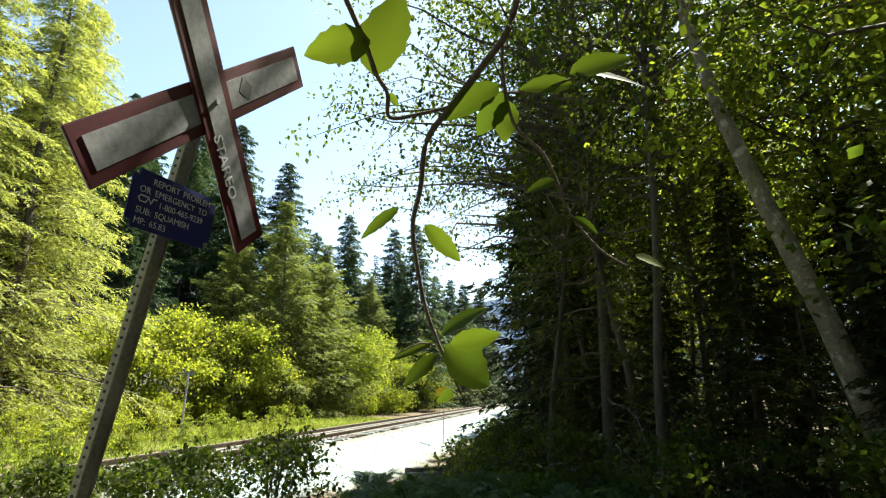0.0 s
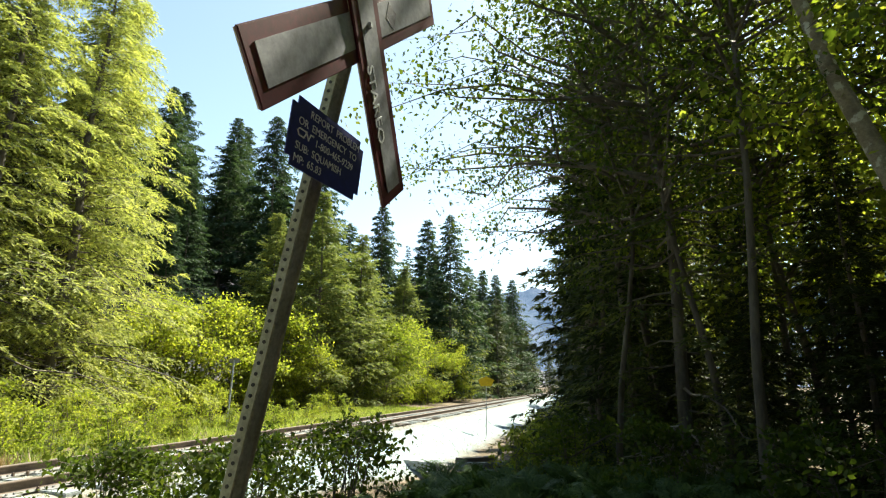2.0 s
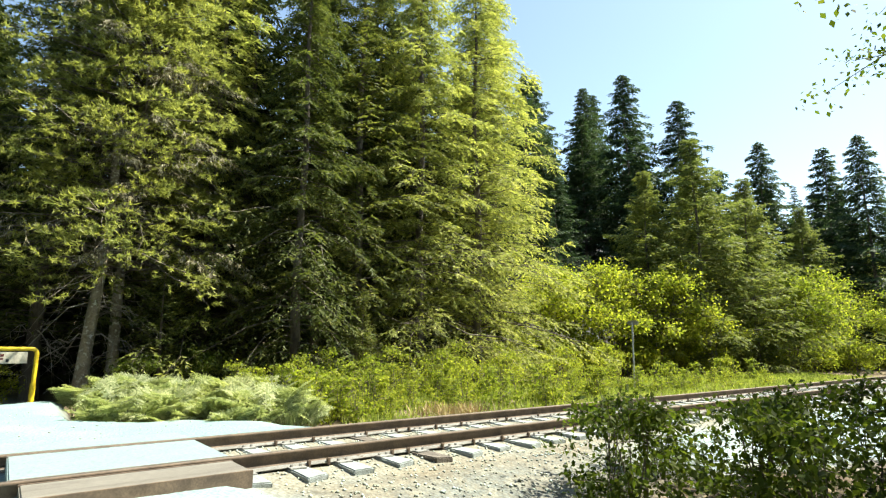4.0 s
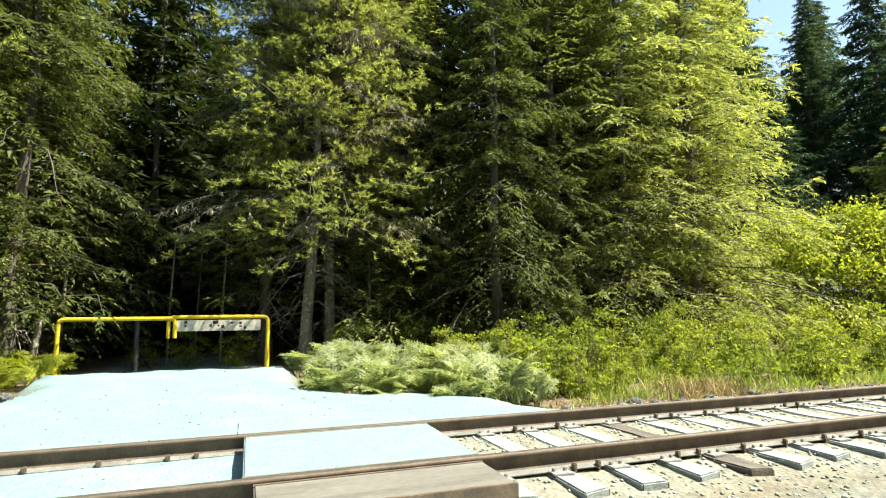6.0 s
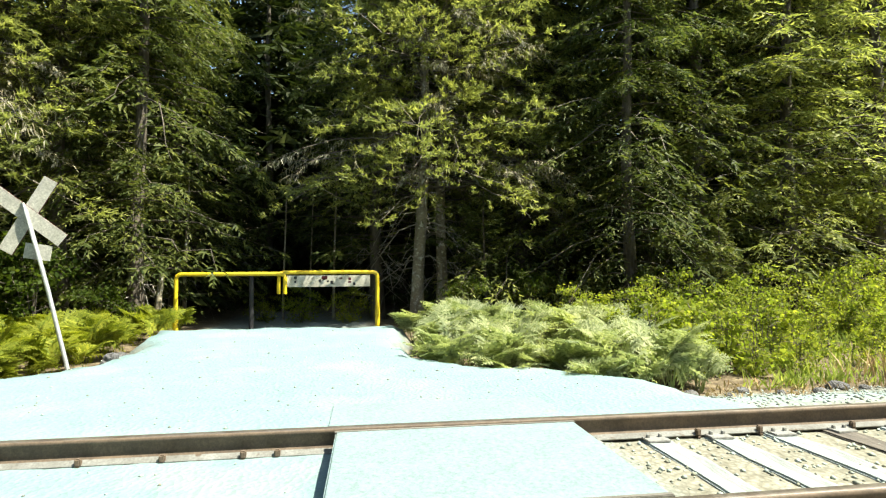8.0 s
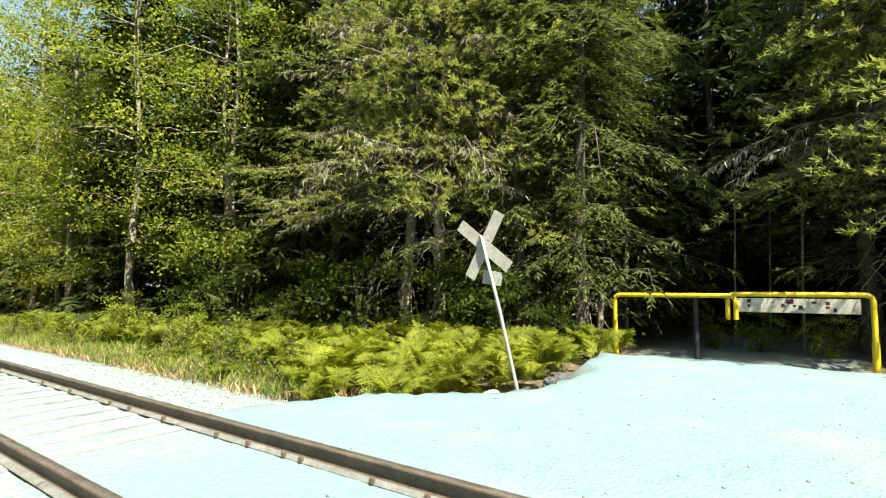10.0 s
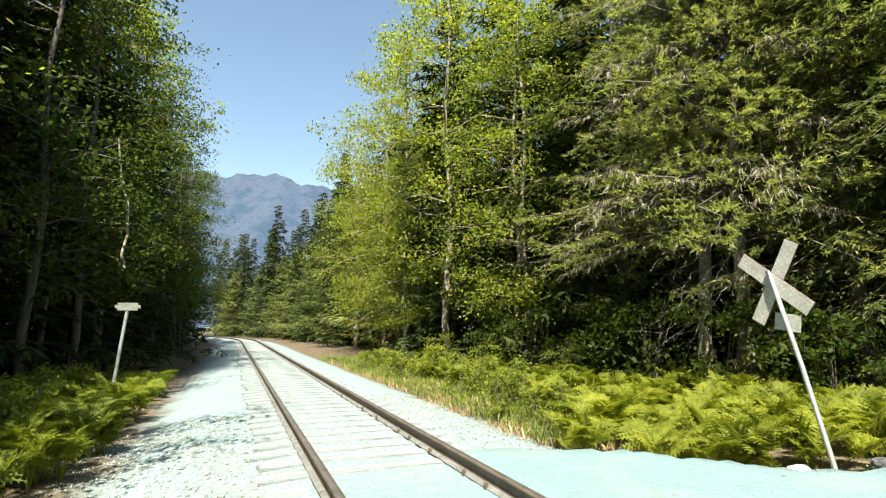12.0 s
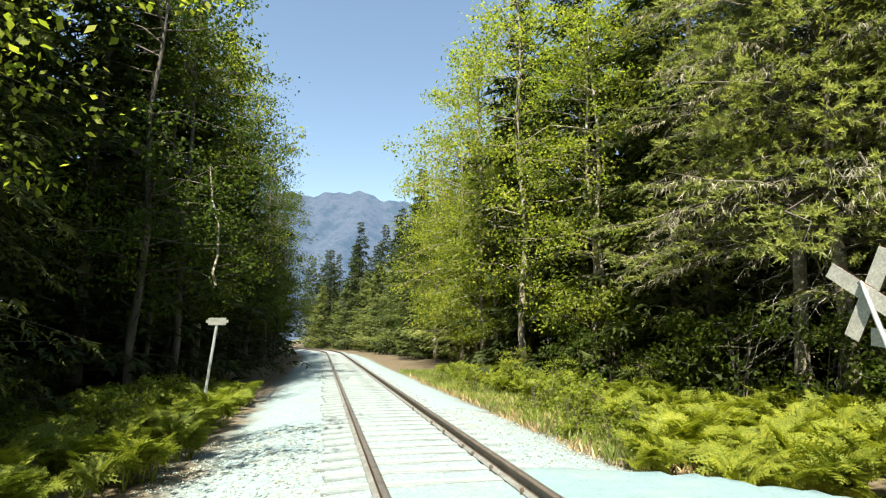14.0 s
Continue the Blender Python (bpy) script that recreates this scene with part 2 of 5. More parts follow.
# ---- builders ----
def np_mesh(name, verts, faces, mat, smooth=False):
    """A mesh from arrays: verts (n, 3), faces (m, 3 or 4)."""
    verts, faces = np.asarray(verts, dtype=np.float32).reshape(-1, 3), np.asarray(faces, dtype=np.int32)
    me = bpy.data.meshes.new(name)
    k = faces.shape[1]
    me.vertices.add(len(verts))
    me.vertices.foreach_set("co", verts.ravel())
    me.loops.add(faces.size)
    me.loops.foreach_set("vertex_index", faces.ravel())
    me.polygons.add(len(faces))
    me.polygons.foreach_set("loop_start", np.arange(0, faces.size, k, dtype=np.int32))
    me.update(calc_edges=True)
    me.validate()
    if smooth:
        me.polygons.foreach_set("use_smooth", np.ones(len(faces), dtype=bool))
    me.materials.append(mat)
    return me


def thing(name, label, category, group="", kind="", at=None):
    ob = new(name)
    ob.empty_display_size = 0.1
    tagged(ob, label, category, group, kind)
    if at is not None:
        ob.matrix_basis = at
    return ob


def part(name, bm, mat, parent=None, label="", smooth=False):
    """Links a bmesh, or a ready mesh, as one mesh object under a thing or a part."""
    if isinstance(bm, bmesh.types.BMesh):
        me = bpy.data.meshes.new(name)
        bm.to_mesh(me)
        bm.free()
        me.materials.append(mat)
        if smooth:
            for p in me.polygons:
                p.use_smooth = True
    else:
        me = bm
    ob = new(name, me)
    ob.parent = parent
    return tagged(ob, label)


def box(bm, lo, hi, bevel=0.0, m=None):
    r = bmesh.ops.create_cube(bm, size=1.0)
    c, s = [(a + b) / 2 for a, b in zip(lo, hi)], [abs(b - a) for a, b in zip(lo, hi)]
    mat = Matrix.Translation(c) @ Matrix.Diagonal((*s, 1))
    bmesh.ops.transform(bm, matrix=(m or Matrix()) @ mat, verts=r["verts"])
    if bevel:
        edges = {e for v in r["verts"] for e in v.link_edges}
        bmesh.ops.bevel(bm, geom=list(edges), offset=bevel, segments=2, affect="EDGES")
    return bm


def box_bm(lo, hi, bevel=0.0, m=None):
    return box(bmesh.new(), lo, hi, bevel, m)


def tube_arrays(points, radii, sides=8):
    """Rings along a line of points."""
    pts = np.asarray(points, dtype=float)
    rad = np.broadcast_to(np.asarray(radii, dtype=float), (len(pts),))
    tang = np.gradient(pts, axis=0)
    tang /= np.linalg.norm(tang, axis=1)[:, None] + 1e-9
    ref = np.where(np.abs(tang[:, 2:3]) > 0.9, np.array([[1.0, 0, 0]]), np.array([[0, 0, 1.0]]))
    u = np.cross(tang, ref)
    u /= np.linalg.norm(u, axis=1)[:, None]
    v = np.cross(tang, u)
    a = np.linspace(0, 2 * np.pi, sides, endpoint=False)
    ring = np.cos(a)[None, :, None] * u[:, None] + np.sin(a)[None, :, None] * v[:, None]
    verts = (pts[:, None] + ring * rad[:, None, None]).reshape(-1, 3)
    i, j = np.meshgrid(np.arange(len(pts) - 1), np.arange(sides), indexing="ij")
    k = (j + 1) % sides
    faces = np.stack([i * sides + j, i * sides + k, (i + 1) * sides + k, (i + 1) * sides + j], -1).reshape(-1, 4)
    return verts, faces


class Soup:
    """Gathers pieces of quads and makes one mesh of them."""

    def __init__(self):
        self.v, self.f, self.n = [], [], 0

    def add(self, verts, faces):
        self.v.append(np.asarray(verts, dtype=np.float32).reshape(-1, 3))
        self.f.append(np.asarray(faces) + self.n)
        self.n += len(self.v[-1])

    def tube(self, points, radii, sides=8):
        self.add(*tube_arrays(points, radii, sides))

    def leaves(self, base, along, side, fold=0.0):
        """One kite-shaped leaf for every row: from base, along its length, side to half its width."""
        b, a, s = np.asarray(base), np.asarray(along), np.asarray(side)
        drop = np.array([0, 0, -1.0]) * np.linalg.norm(a, axis=1)[:, None] * fold
        quad = np.stack([b, b + a * 0.45 + s, b + a + drop, b + a * 0.45 - s], 1)
        self.add(quad.reshape(-1, 3), np.arange(len(b) * 4).reshape(-1, 4))

    def needles(self, base, along, side):
        """One narrow three-cornered spray for every row."""
        b, a, s = np.asarray(base), np.asarray(along), np.asarray(side)
        tri = np.stack([b - s, b + a, b + a * 0.25 + s * 1.6], 1)
        self.add(tri.reshape(-1, 3), np.arange(len(b) * 3).reshape(-1, 3))

    def mesh(self, name, mat, smooth=False):
        return np_mesh(name, np.concatenate(self.v), np.concatenate(self.f), mat, smooth)


def unit(a):
    return a / (np.linalg.norm(a, axis=-1, keepdims=True) + 1e-9)


def smooth(a, b, x):
    t = np.clip((np.asarray(x, dtype=float) - a) / (b - a), 0, 1)
    return t * t * (3 - 2 * t)


def ripple(x, y, s, k=0.0):
    """Cheap smooth unevenness, about -1 to 1."""
    return (np.sin(x * s + k) * np.cos(y * s * 1.3 + 2 * k) + np.sin(x * s * 2.3 + y * s * 1.7 + k) * 0.5 + np.sin(y * s * 3.1 - x * s * 1.1) * 0.35) / 1.85


# ---- ground ----
def bend(y):
    """Sideways shift of the track: straight, then a curve far down the line."""
    return 0.0035 * np.maximum(-np.asarray(y, dtype=float) - 55, 0) ** 2


def apron(x, y):
    """1 on the packed gravel of the path that crosses the track."""
    wob = 0.25 * ripple(x, y, 1.9)
    flare = 2.6 * smooth(-4.2, -1.8, x)
    lo, hi = -2.9 - flare * 0.8 + wob - 0.6 * smooth(-5, -8, x), 1.05 + flare + wob
    # Gravel gives way to brown soil early here; that also imitates gate shade.
    west = smooth(lo - 0.3, lo + 0.1, y) * (1 - smooth(hi - 0.1, hi + 0.3, y)) * smooth(-9.8, -7.4, x + wob) * (1 - smooth(-0.9, -0.7, x))
    east = smooth(-1.9 + wob, -1.2 + wob, y) * (1 - smooth(1.7 + wob, 2.15 + wob, y)) * smooth(0.7, 0.9, x) * (1 - smooth(3.0, 6.5, x))
    middle = (1 - smooth(0.7, 0.9, np.abs(x))) * (1 - smooth(1.9, 2.4, y)) * smooth(-6.5, -3, y)
    return np.clip(west + east * 0.6 + middle, 0, 1)


def gravel(x, y):
    """1 on the ballast and its shoulders."""
    d = np.abs(x - bend(y)) + 0.25 * ripple(x, y, 2.1, 1.0)
    edge = np.where(x > 0, 2.9 + 1.0 * smooth(6, 14, y), 2.7)
    # Brown dirt beside the rail, with the shade there put into its colour.
    shaded_dirt = 0.65 * smooth(1.2, 1.7, x) * (1 - smooth(3.2, 4.2, x)) * smooth(1.8, 2.6, y) * (1 - smooth(6, 9, y))
    path = 0.6 * smooth(-19, -12, x) * (1 - smooth(-9.5, -8, x)) * smooth(-3.9, -3.2, y) * (1 - smooth(0.2, 0.9, y))
    return np.maximum((1 - smooth(edge - 0.4, edge + 0.5, d)) * (1 - shaded_dirt), path)


def height(x, y):
    x, y = np.asarray(x, dtype=float), np.asarray(y, dtype=float)
    xs = x - bend(y)
    d = np.abs(xs)
    z = -0.19 - 0.05 * smooth(0.6, 1.6, d) - 0.22 * smooth(1.7, 3.2, d)
    z = z - 0.5 * smooth(2.0, 4.6, xs) * smooth(5, 16, y) + 0.1 * smooth(3.5, 7, -xs)
    a = apron(x, y)
    flat = -0.03 - 0.15 * smooth(2.5, 7.5, x) + 0.06 * smooth(-5, -9, x) + 0.1 * smooth(-9.5, -14, x)
    inner = (1 - smooth(0.80, 0.90, d))
    flat = flat * (1 - inner) - 0.168 * inner
    z = z * (1 - a) + flat * a
    z = z + 0.15 * smooth(5, 9, x) * (1 - smooth(3, 8, y))
    z = z + 15.0 * smooth(-13, -36, x) * smooth(18, 38, y)
    # Added banks behind both woods, to keep low sky light out.
    z = z + 13.0 * smooth(-31, -46, x) * (1 - smooth(18, 38, y)) * smooth(-60, -40, y) + 7.0 * smooth(21, 34, x) * smooth(-60, -40, y) * (1 - smooth(30, 60, y))
    z = z + 0.06 * ripple(x, y, 0.9) * smooth(3, 6, d) * (1 - a) + 0.012 * ripple(x, y, 5.0) + 0.02 * ripple(x, y, 2.3, 3.0) * (1 - a) * smooth(1.6, 2.2, d)
    z = z + 1.2 * ripple(x, y, 0.11) * smooth(-14, -30, x) + 0.6 * ripple(x, y, 0.16) * smooth(14, 30, x)
    return z


def spread(lo, hi, step, far, grow=1.22):
    inner = list(np.arange(lo, hi + step / 2, step))
    left, right, d = [], [], step
    a, b = lo, hi
    while a > -far:
        d *= grow
        a, b = a - d, b + d
        left.append(a)
        right.append(b)
    return np.array(left[::-1] + inner + right)


gx, gy = spread(-10.0, 10.0, 0.14, 2500), spread(-14.0, 22.0, 0.2, 2500)
GX, GY = np.meshgrid(gx, gy, indexing="ij")
GZ = height(GX, GY)
_i, _j = np.meshgrid(np.arange(len(gx) - 1), np.arange(len(gy) - 1), indexing="ij")
_n = len(gy)
me = np_mesh("ground", np.stack([GX, GY, GZ], -1), np.stack([_i * _n + _j, (_i + 1) * _n + _j, (_i + 1) * _n + _j + 1, _i * _n + _j + 1], -1).reshape(-1, 4), GROUND, True)
cover = me.color_attributes.new("cover", "FLOAT_COLOR", "POINT")
cover.data.foreach_set("color", np.stack([gravel(GX, GY), apron(GX, GY), smooth(-15, -20, GX) * smooth(20, 28, GY), (1 - smooth(1.3, 2.2, np.abs(GX) + 0.3 * ripple(GX, GY, 1.7))) * smooth(1.5, 2.5, GY) * 0.85], -1).astype(np.float32).ravel())
ground = tagged(new("ground", me), "pale gravel crossing and brown forest soil under trees", "ground", kind="structure")


def on(x, y):
    return float(height(x, y))


# ---- far mountains ----
def ridge(name, cx, cy, wide, tall, facing, seed, label):
    """A long wooded mountain with a broken skyline."""
    n, k = 140, 26
    u = np.linspace(-1, 1, n)
    prof = 0.86 + 0.14 * np.cos(u * 2.2) + 0.015 * np.sin(u * 29 + seed) + 0.012 * np.sin(u * 61 + seed * 2) + 0.008 * np.sin(u * 133) + 0.03 * np.sin(u * 9 + seed)
    w = np.linspace(0, 1, k)
    U, W = np.meshgrid(np.arange(n), w, indexing="ij")
    rough = 0.06 * np.sin(u[U] * 40 + W * 9) * W * (1 - W) * 4
    X = cx + u[U] * wide
    Y = cy + facing * (1 - W) * wide * 0.55
    Z = -6 + tall * prof[U] * np.clip(W ** 1.25 + rough, 0, 2)
    i, j = np.meshgrid(np.arange(n - 1), np.arange(k - 1), indexing="ij")
    f = np.stack([i * k + j, (i + 1) * k + j, (i + 1) * k + j + 1, i * k + j + 1], -1).reshape(-1, 4)
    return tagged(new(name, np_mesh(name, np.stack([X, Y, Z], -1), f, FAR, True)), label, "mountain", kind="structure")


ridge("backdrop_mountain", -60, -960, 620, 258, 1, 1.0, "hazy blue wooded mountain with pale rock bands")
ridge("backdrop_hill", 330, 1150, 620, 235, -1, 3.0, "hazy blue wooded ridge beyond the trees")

# ---- plant builders ----
def conifer(h, r, start, branches, twigs, needles, seed, droop=0.35, rise=0.15, mat=None, bark=None, trunk_r=0.16, size=0.20, lean=0.0, dead=0, seg=6, fat=0.12, grey=0.0, taper=0.85, tuft=False):
    """A conifer standing at the origin: trunk, limbs with dead twigs, and a crown of feathered or tufted sprays."""
    rng = np.random.default_rng(seed)
    zs = np.linspace(-0.2, h, 12)
    sway = np.stack([lean * zs + 0.06 * np.sin(zs * 0.7 + seed), 0.06 * np.cos(zs * 0.6 + seed), zs], 1)
    wood, limbs, crown, withered, snags = Soup(), Soup(), Soup(), Soup(), Soup()
    wood.tube(sway, trunk_r * (1 - zs / h * 0.93).clip(0.05, 1.2) * np.where(zs < 0, 1.25, 1), 10)
    up = np.array([0, 0, 1.0])
    az = rng.uniform(0, 2 * math.pi)
    for b in range(branches + dead):
        bare = b >= branches
        q = ((b % branches + rng.random()) / branches) ** 0.92
        z = start + (h - start) * q if not bare else start * rng.uniform(0.25, 1.1) + 0.3
        ragged = rng.uniform(0.55, 1.15) * (1 + 0.22 * math.sin(z * 2.1 + seed))
        L = r * (1 - 0.96 * q) ** taper * ragged if not bare else r * rng.uniform(0.2, 0.5)
        az += 2.4 + rng.normal(0, 0.4)
        out = np.array([math.cos(az), math.sin(az), 0.0])
        root = np.array([np.interp(z, zs, sway[:, 0]), np.interp(z, zs, sway[:, 1]), z])
        s = np.linspace(0, 1, seg)[:, None]
        sag = droop * rng.uniform(0.6, 1.4) if not bare else 0.9 * rng.uniform(0.5, 1.6)
        line = root + out * L * s + up * L * (rise * s - sag * s * s + (0.14 * s ** 4 if not bare else 0))
        line[1:] += rng.normal(0, (0.025 if not bare else 0.05) * L, (seg - 1, 3))
        if bare or seg > 3 or b % 3 == 0:
            (snags if bare else limbs).tube(line, np.linspace(0.010 + 0.007 * L, 0.003, seg), 3)
        across = np.array([-out[1], out[0], 0.0])
        n = twigs if not bare else 6
        ts = np.clip((np.arange(n) + rng.random(n)) / n * 0.9 + (0.12 if q < 0.75 else 0.03), 0, 1)
        pts = np.stack([np.interp(ts, s[:, 0], line[:, k]) for k in range(3)], 1)
        sgn = np.where(np.arange(n) % 2 == 0, 1.0, -1.0)[:, None]
        tl = (L * 0.40 * (1.12 - ts) + 0.16)[:, None] * rng.uniform(0.65, 1.25, (n, 1))
        td = unit(out * rng.uniform(0.5, 0.95, (n, 1)) + across * sgn * rng.uniform(0.45, 0.95, (n, 1)) + up * rng.normal(-0.16 - droop * 0.5, 0.16, (n, 1)))
        if bare:
            for p, d, l in zip(pts, td, tl):
                snags.tube(np.stack([p, p + d * l * 0.5 + rng.normal(0, 0.04, 3), p + d * l * 1.0 + np.array([0, 0, -0.25 * l[0]]) + rng.normal(0, 0.06, 3)]), [0.005, 0.004, 0.0015], 3)
            continue
        m = needles
        old = q < 0.55 and rng.random() < grey
        if old:
            # dead grey sprays hanging under the living boughs
            u = rng.uniform(0.0, 1.0, (n, m, 1))
            base = pts[:, None] + td[:, None] * tl[:, None] * u
            nd = unit(td[:, None] * 0.6 - up * rng.uniform(0.1, 1.2, (n, m, 1)) + rng.normal(0, 0.4, (n, m, 3)))
            ln = size * rng.uniform(0.6, 1.6, (n, m, 1))
            wide = 0.035
        elif tuft:
            # bottlebrush tufts, thickest towards the tips, turned up at the ends
            u = rng.uniform(0.25, 1.0, (n, m, 1)) ** 0.7
            base = pts[:, None] + td[:, None] * tl[:, None] * u + up * 0.18 * tl[:, None] * u * u
            nd = unit(td[:, None] * 0.8 + up * 0.35 + rng.normal(0, 0.5, (n, m, 3)))
            ln = size * rng.uniform(0.6, 1.2, (n, m, 1))
            wide = fat
        else:
            # feathered twigs: paired sprays growing shorter to a hanging tip
            u = ((np.arange(m) + 0.5) / m)[None, :, None] * np.ones((n, 1, 1)) + rng.normal(0, 0.04, (n, m, 1))
            base = pts[:, None] + td[:, None] * tl[:, None] * u - up * droop * 0.5 * tl[:, None] * u * u
            sidev = unit(np.cross(td, up) + rng.normal(0, 0.15, (n, 3)))
            ang = np.where(np.arange(m) % 2 == 0, 1.0, -1.0)[None, :, None] * (0.85 - 0.45 * u) + rng.normal(0, 0.14, (n, m, 1))
            nd = unit(td[:, None] * np.cos(ang) + sidev[:, None] * np.sin(ang) - up * (0.1 + droop * 0.5) * u + rng.normal(0, 0.22, (n, m, 3)))
            ln = size * min(1.0, 0.35 + 1.3 * L / r) * (1.25 - 0.6 * u) * rng.uniform(0.7, 1.25, (n, m, 1))
            wide = fat
        sd = unit(np.cross(nd, rng.normal(0, 1, (n, m, 3)) * 0.5 + up)) * ln * wide * rng.uniform(0.6, 1.3, (n, m, 1))
        (withered if old else crown).needles(base.reshape(-1, 3), (nd * ln).reshape(-1, 3), sd.reshape(-1, 3))
    return wood.mesh("trunk", bark or BARK, True), limbs.mesh("branchwork", BARK), crown.mesh("crown", mat or NEEDLE), withered.mesh("withered_spray", GREY_TWIG) if withered.n else None, snags.mesh("bare_branchwork", DEADWOOD) if snags.n else None


def broadleaf(h, r, start, limbs_n, leaves_n, seed, mat=None, bark=None, trunk_r=0.1, leaf=0.09, lean=0.0, clump=0.45, stems=1):
    """A leafy tree or tall shrub: stems, limbs and leaves in loose clumps with gaps."""
    rng = np.random.default_rng(seed)
    wood, twig, crown = Soup(), Soup(), Soup()
    tips = []
    for st in range(stems):
        zs = np.linspace(-0.15, h * rng.uniform(0.85, 1.0), 10 if h > 3 else 4)
        a = rng.uniform(0, 2 * math.pi)
        k = 0.0 if stems == 1 else rng.uniform(0.08, 0.3)
        sway = np.stack([lean * zs + k * math.cos(a) * zs + 0.08 * np.sin(zs + st), k * math.sin(a) * zs + 0.08 * np.cos(zs * 0.9 + seed), zs], 1)
        wood.tube(sway, trunk_r * (1 - zs / h * 0.9).clip(0.08, 1.1), 9 if stems == 1 else 4)
        for b in range(limbs_n // stems):
            q = rng.random()
            z = start + (zs[-1] - start) * q
            root = np.array([np.interp(z, zs, sway[:, i]) for i in range(3)])
            az = rng.uniform(0, 2 * math.pi)
            L = r * (0.35 + 0.75 * math.sin(math.pi * min(q * 0.85 + 0.12, 1))) * rng.uniform(0.5, 1.1)
            out = np.array([math.cos(az), math.sin(az), rng.uniform(0.1, 0.75)])
            s = np.linspace(0, 1, 5)[:, None]
            line = root + out * L * s + np.array([0, 0, -0.35 * L]) * s * s
            line[1:] += rng.normal(0, 0.04 * L, (4, 3))
            if h > 3:
                twig.tube(line, np.linspace(0.010 + 0.008 * L, 0.003, 5), 4)
            else:
                twig.tube(line[::2], [0.006, 0.004, 0.002], 3)
            for t in (0.45, 0.7, 0.9, 1.0):
                tips.append(np.array([np.interp(t, s[:, 0], line[:, i]) for i in range(3)]))
    tips = np.array(tips)
    pick = rng.integers(0, len(tips), leaves_n)
    rad = clump * rng.uniform(0.5, 1.3, len(tips))
    pos = tips[pick] + unit(rng.normal(0, 1, (leaves_n, 3))) * (rng.random((leaves_n, 1)) ** 0.5) * rad[pick][:, None] * np.array([1, 1, 0.65])
    d = unit(rng.normal(0, 1, (leaves_n, 3)) + np.array([0, 0, -0.4]))
    ln = leaf * rng.uniform(0.6, 1.25, (leaves_n, 1))
    sd = unit(np.cross(d, rng.normal(0, 0.6, (leaves_n, 3)) + np.array([0, 0, 1.0]))) * ln * 0.34
    crown.leaves(pos, d * ln, sd, 0.1)
    return wood.mesh("trunk", bark or BARK, True), twig.mesh("branchwork", bark or BARK), crown.mesh("crown", mat or LEAF)


def tree_thing(name, meshes, label, category="tree", group=""):
    ob = thing(name, label, category, group)
    for nm, me in zip(("trunk", "branchwork", "crown", "withered_spray", "bare_branchwork"), meshes):
        if me is None:
            continue
        p = part(nm, me, None, ob)
        if nm != "trunk" or name in ("leafy_weed", "leafy_shrub", "willow_shrub"):
            tagged(p, kind="stuff")
    return ob


def plant(ob, x, y, turn=0.0, scale=1.0, tilt=0.0, sink=0.05, up=None):
    """A copy of a growing thing, set on the ground."""
    z = (on(x, y) if up is None else up) - sink
    m = pose(x, y, z, 0, tilt, turn)
    made = copy_thing(ob, m)
    made.scale = (scale, scale, scale)
    return made


def place_first(ob, x, y, turn=0.0, scale=1.0, tilt=0.0, sink=0.05):
    ob.matrix_basis = pose(x, y, on(x, y) - sink, 0, tilt, turn)
    ob.scale = (scale, scale, scale)


def fern_soup(soup, x, y, z, size, rng, fronds=6):
    """One bracken plant: stalks that bend over into three-cornered fronds of paired leaflets, each with its own lobes."""
    up = np.array([0, 0, 1.0])
    k, lobes = 11, 5
    for _ in range(fronds):
        az = rng.uniform(0, 2 * math.pi)
        L = size * rng.uniform(0.75, 1.2)
        out = np.array([math.cos(az), math.sin(az), 0])
        s = np.linspace(0.0, 1, 20)[:, None]
        reach, sag = rng.uniform(0.35, 0.75), rng.uniform(0.35, 0.65)
        line = np.array([x, y, z]) + out * L * reach * s ** 1.9 + up * L * (1.15 * s - sag * s ** 3)
        soup.needles(line[0:1], (line[8] - line[0])[None], np.array([[0.006, 0.006, 0]]))
        q = line[8:19]
        tang = unit(np.gradient(line, axis=0))[8:19]
        roll = rng.normal(0, 0.35)
        side = unit(np.cross(tang, up) + up * roll)
        t = np.linspace(0, 1, k)[:, None]
        soup.needles(q[:-1], q[1:] - q[:-1], side[:-1] * 0.004)
        for sg in (-1.0, 1.0):
            ln = L * 0.36 * (1 - t) ** 0.8 * rng.uniform(0.85, 1.12, (k, 1)) + 0.02
            d = unit(side * sg + tang * (0.25 + 0.6 * t) - up * 0.12 + rng.normal(0, 0.07, (k, 3)))
            face = unit(np.cross(d, tang) + rng.normal(0, 0.12, (k, 3)))
            w = unit(np.cross(face, d))
            f = np.linspace(0.08, 0.88, lobes)[None, :, None]
            at = q[:, None] + d[:, None] * ln[:, None] * f
            pl = ln[:, None] * 0.30 * (1.05 - f) + 0.008
            soup.needles(q, d * ln, w * ln * 0.05)
            for e in (-1.0, 1.0):
                pd = unit(w[:, None] * e + d[:, None] * 0.75 + rng.normal(0, 0.1, (k, lobes, 3)))
                soup.needles(at.reshape(-1, 3), (pd * pl).reshape(-1, 3), (np.broadcast_to(d[:, None], pd.shape) * pl * 0.24).reshape(-1, 3))


def fern_bed(name, spots, size, mat, seed, label):
    rng = np.random.default_rng(seed)
    sp = Soup()
    for x, y in spots:
        fern_soup(sp, x, y, on(x, y) - 0.03, size * rng.uniform(0.75, 1.2), rng)
    ob = new(name, sp.mesh(name, mat))
    return tagged(ob, label, "ferns", kind="stuff")


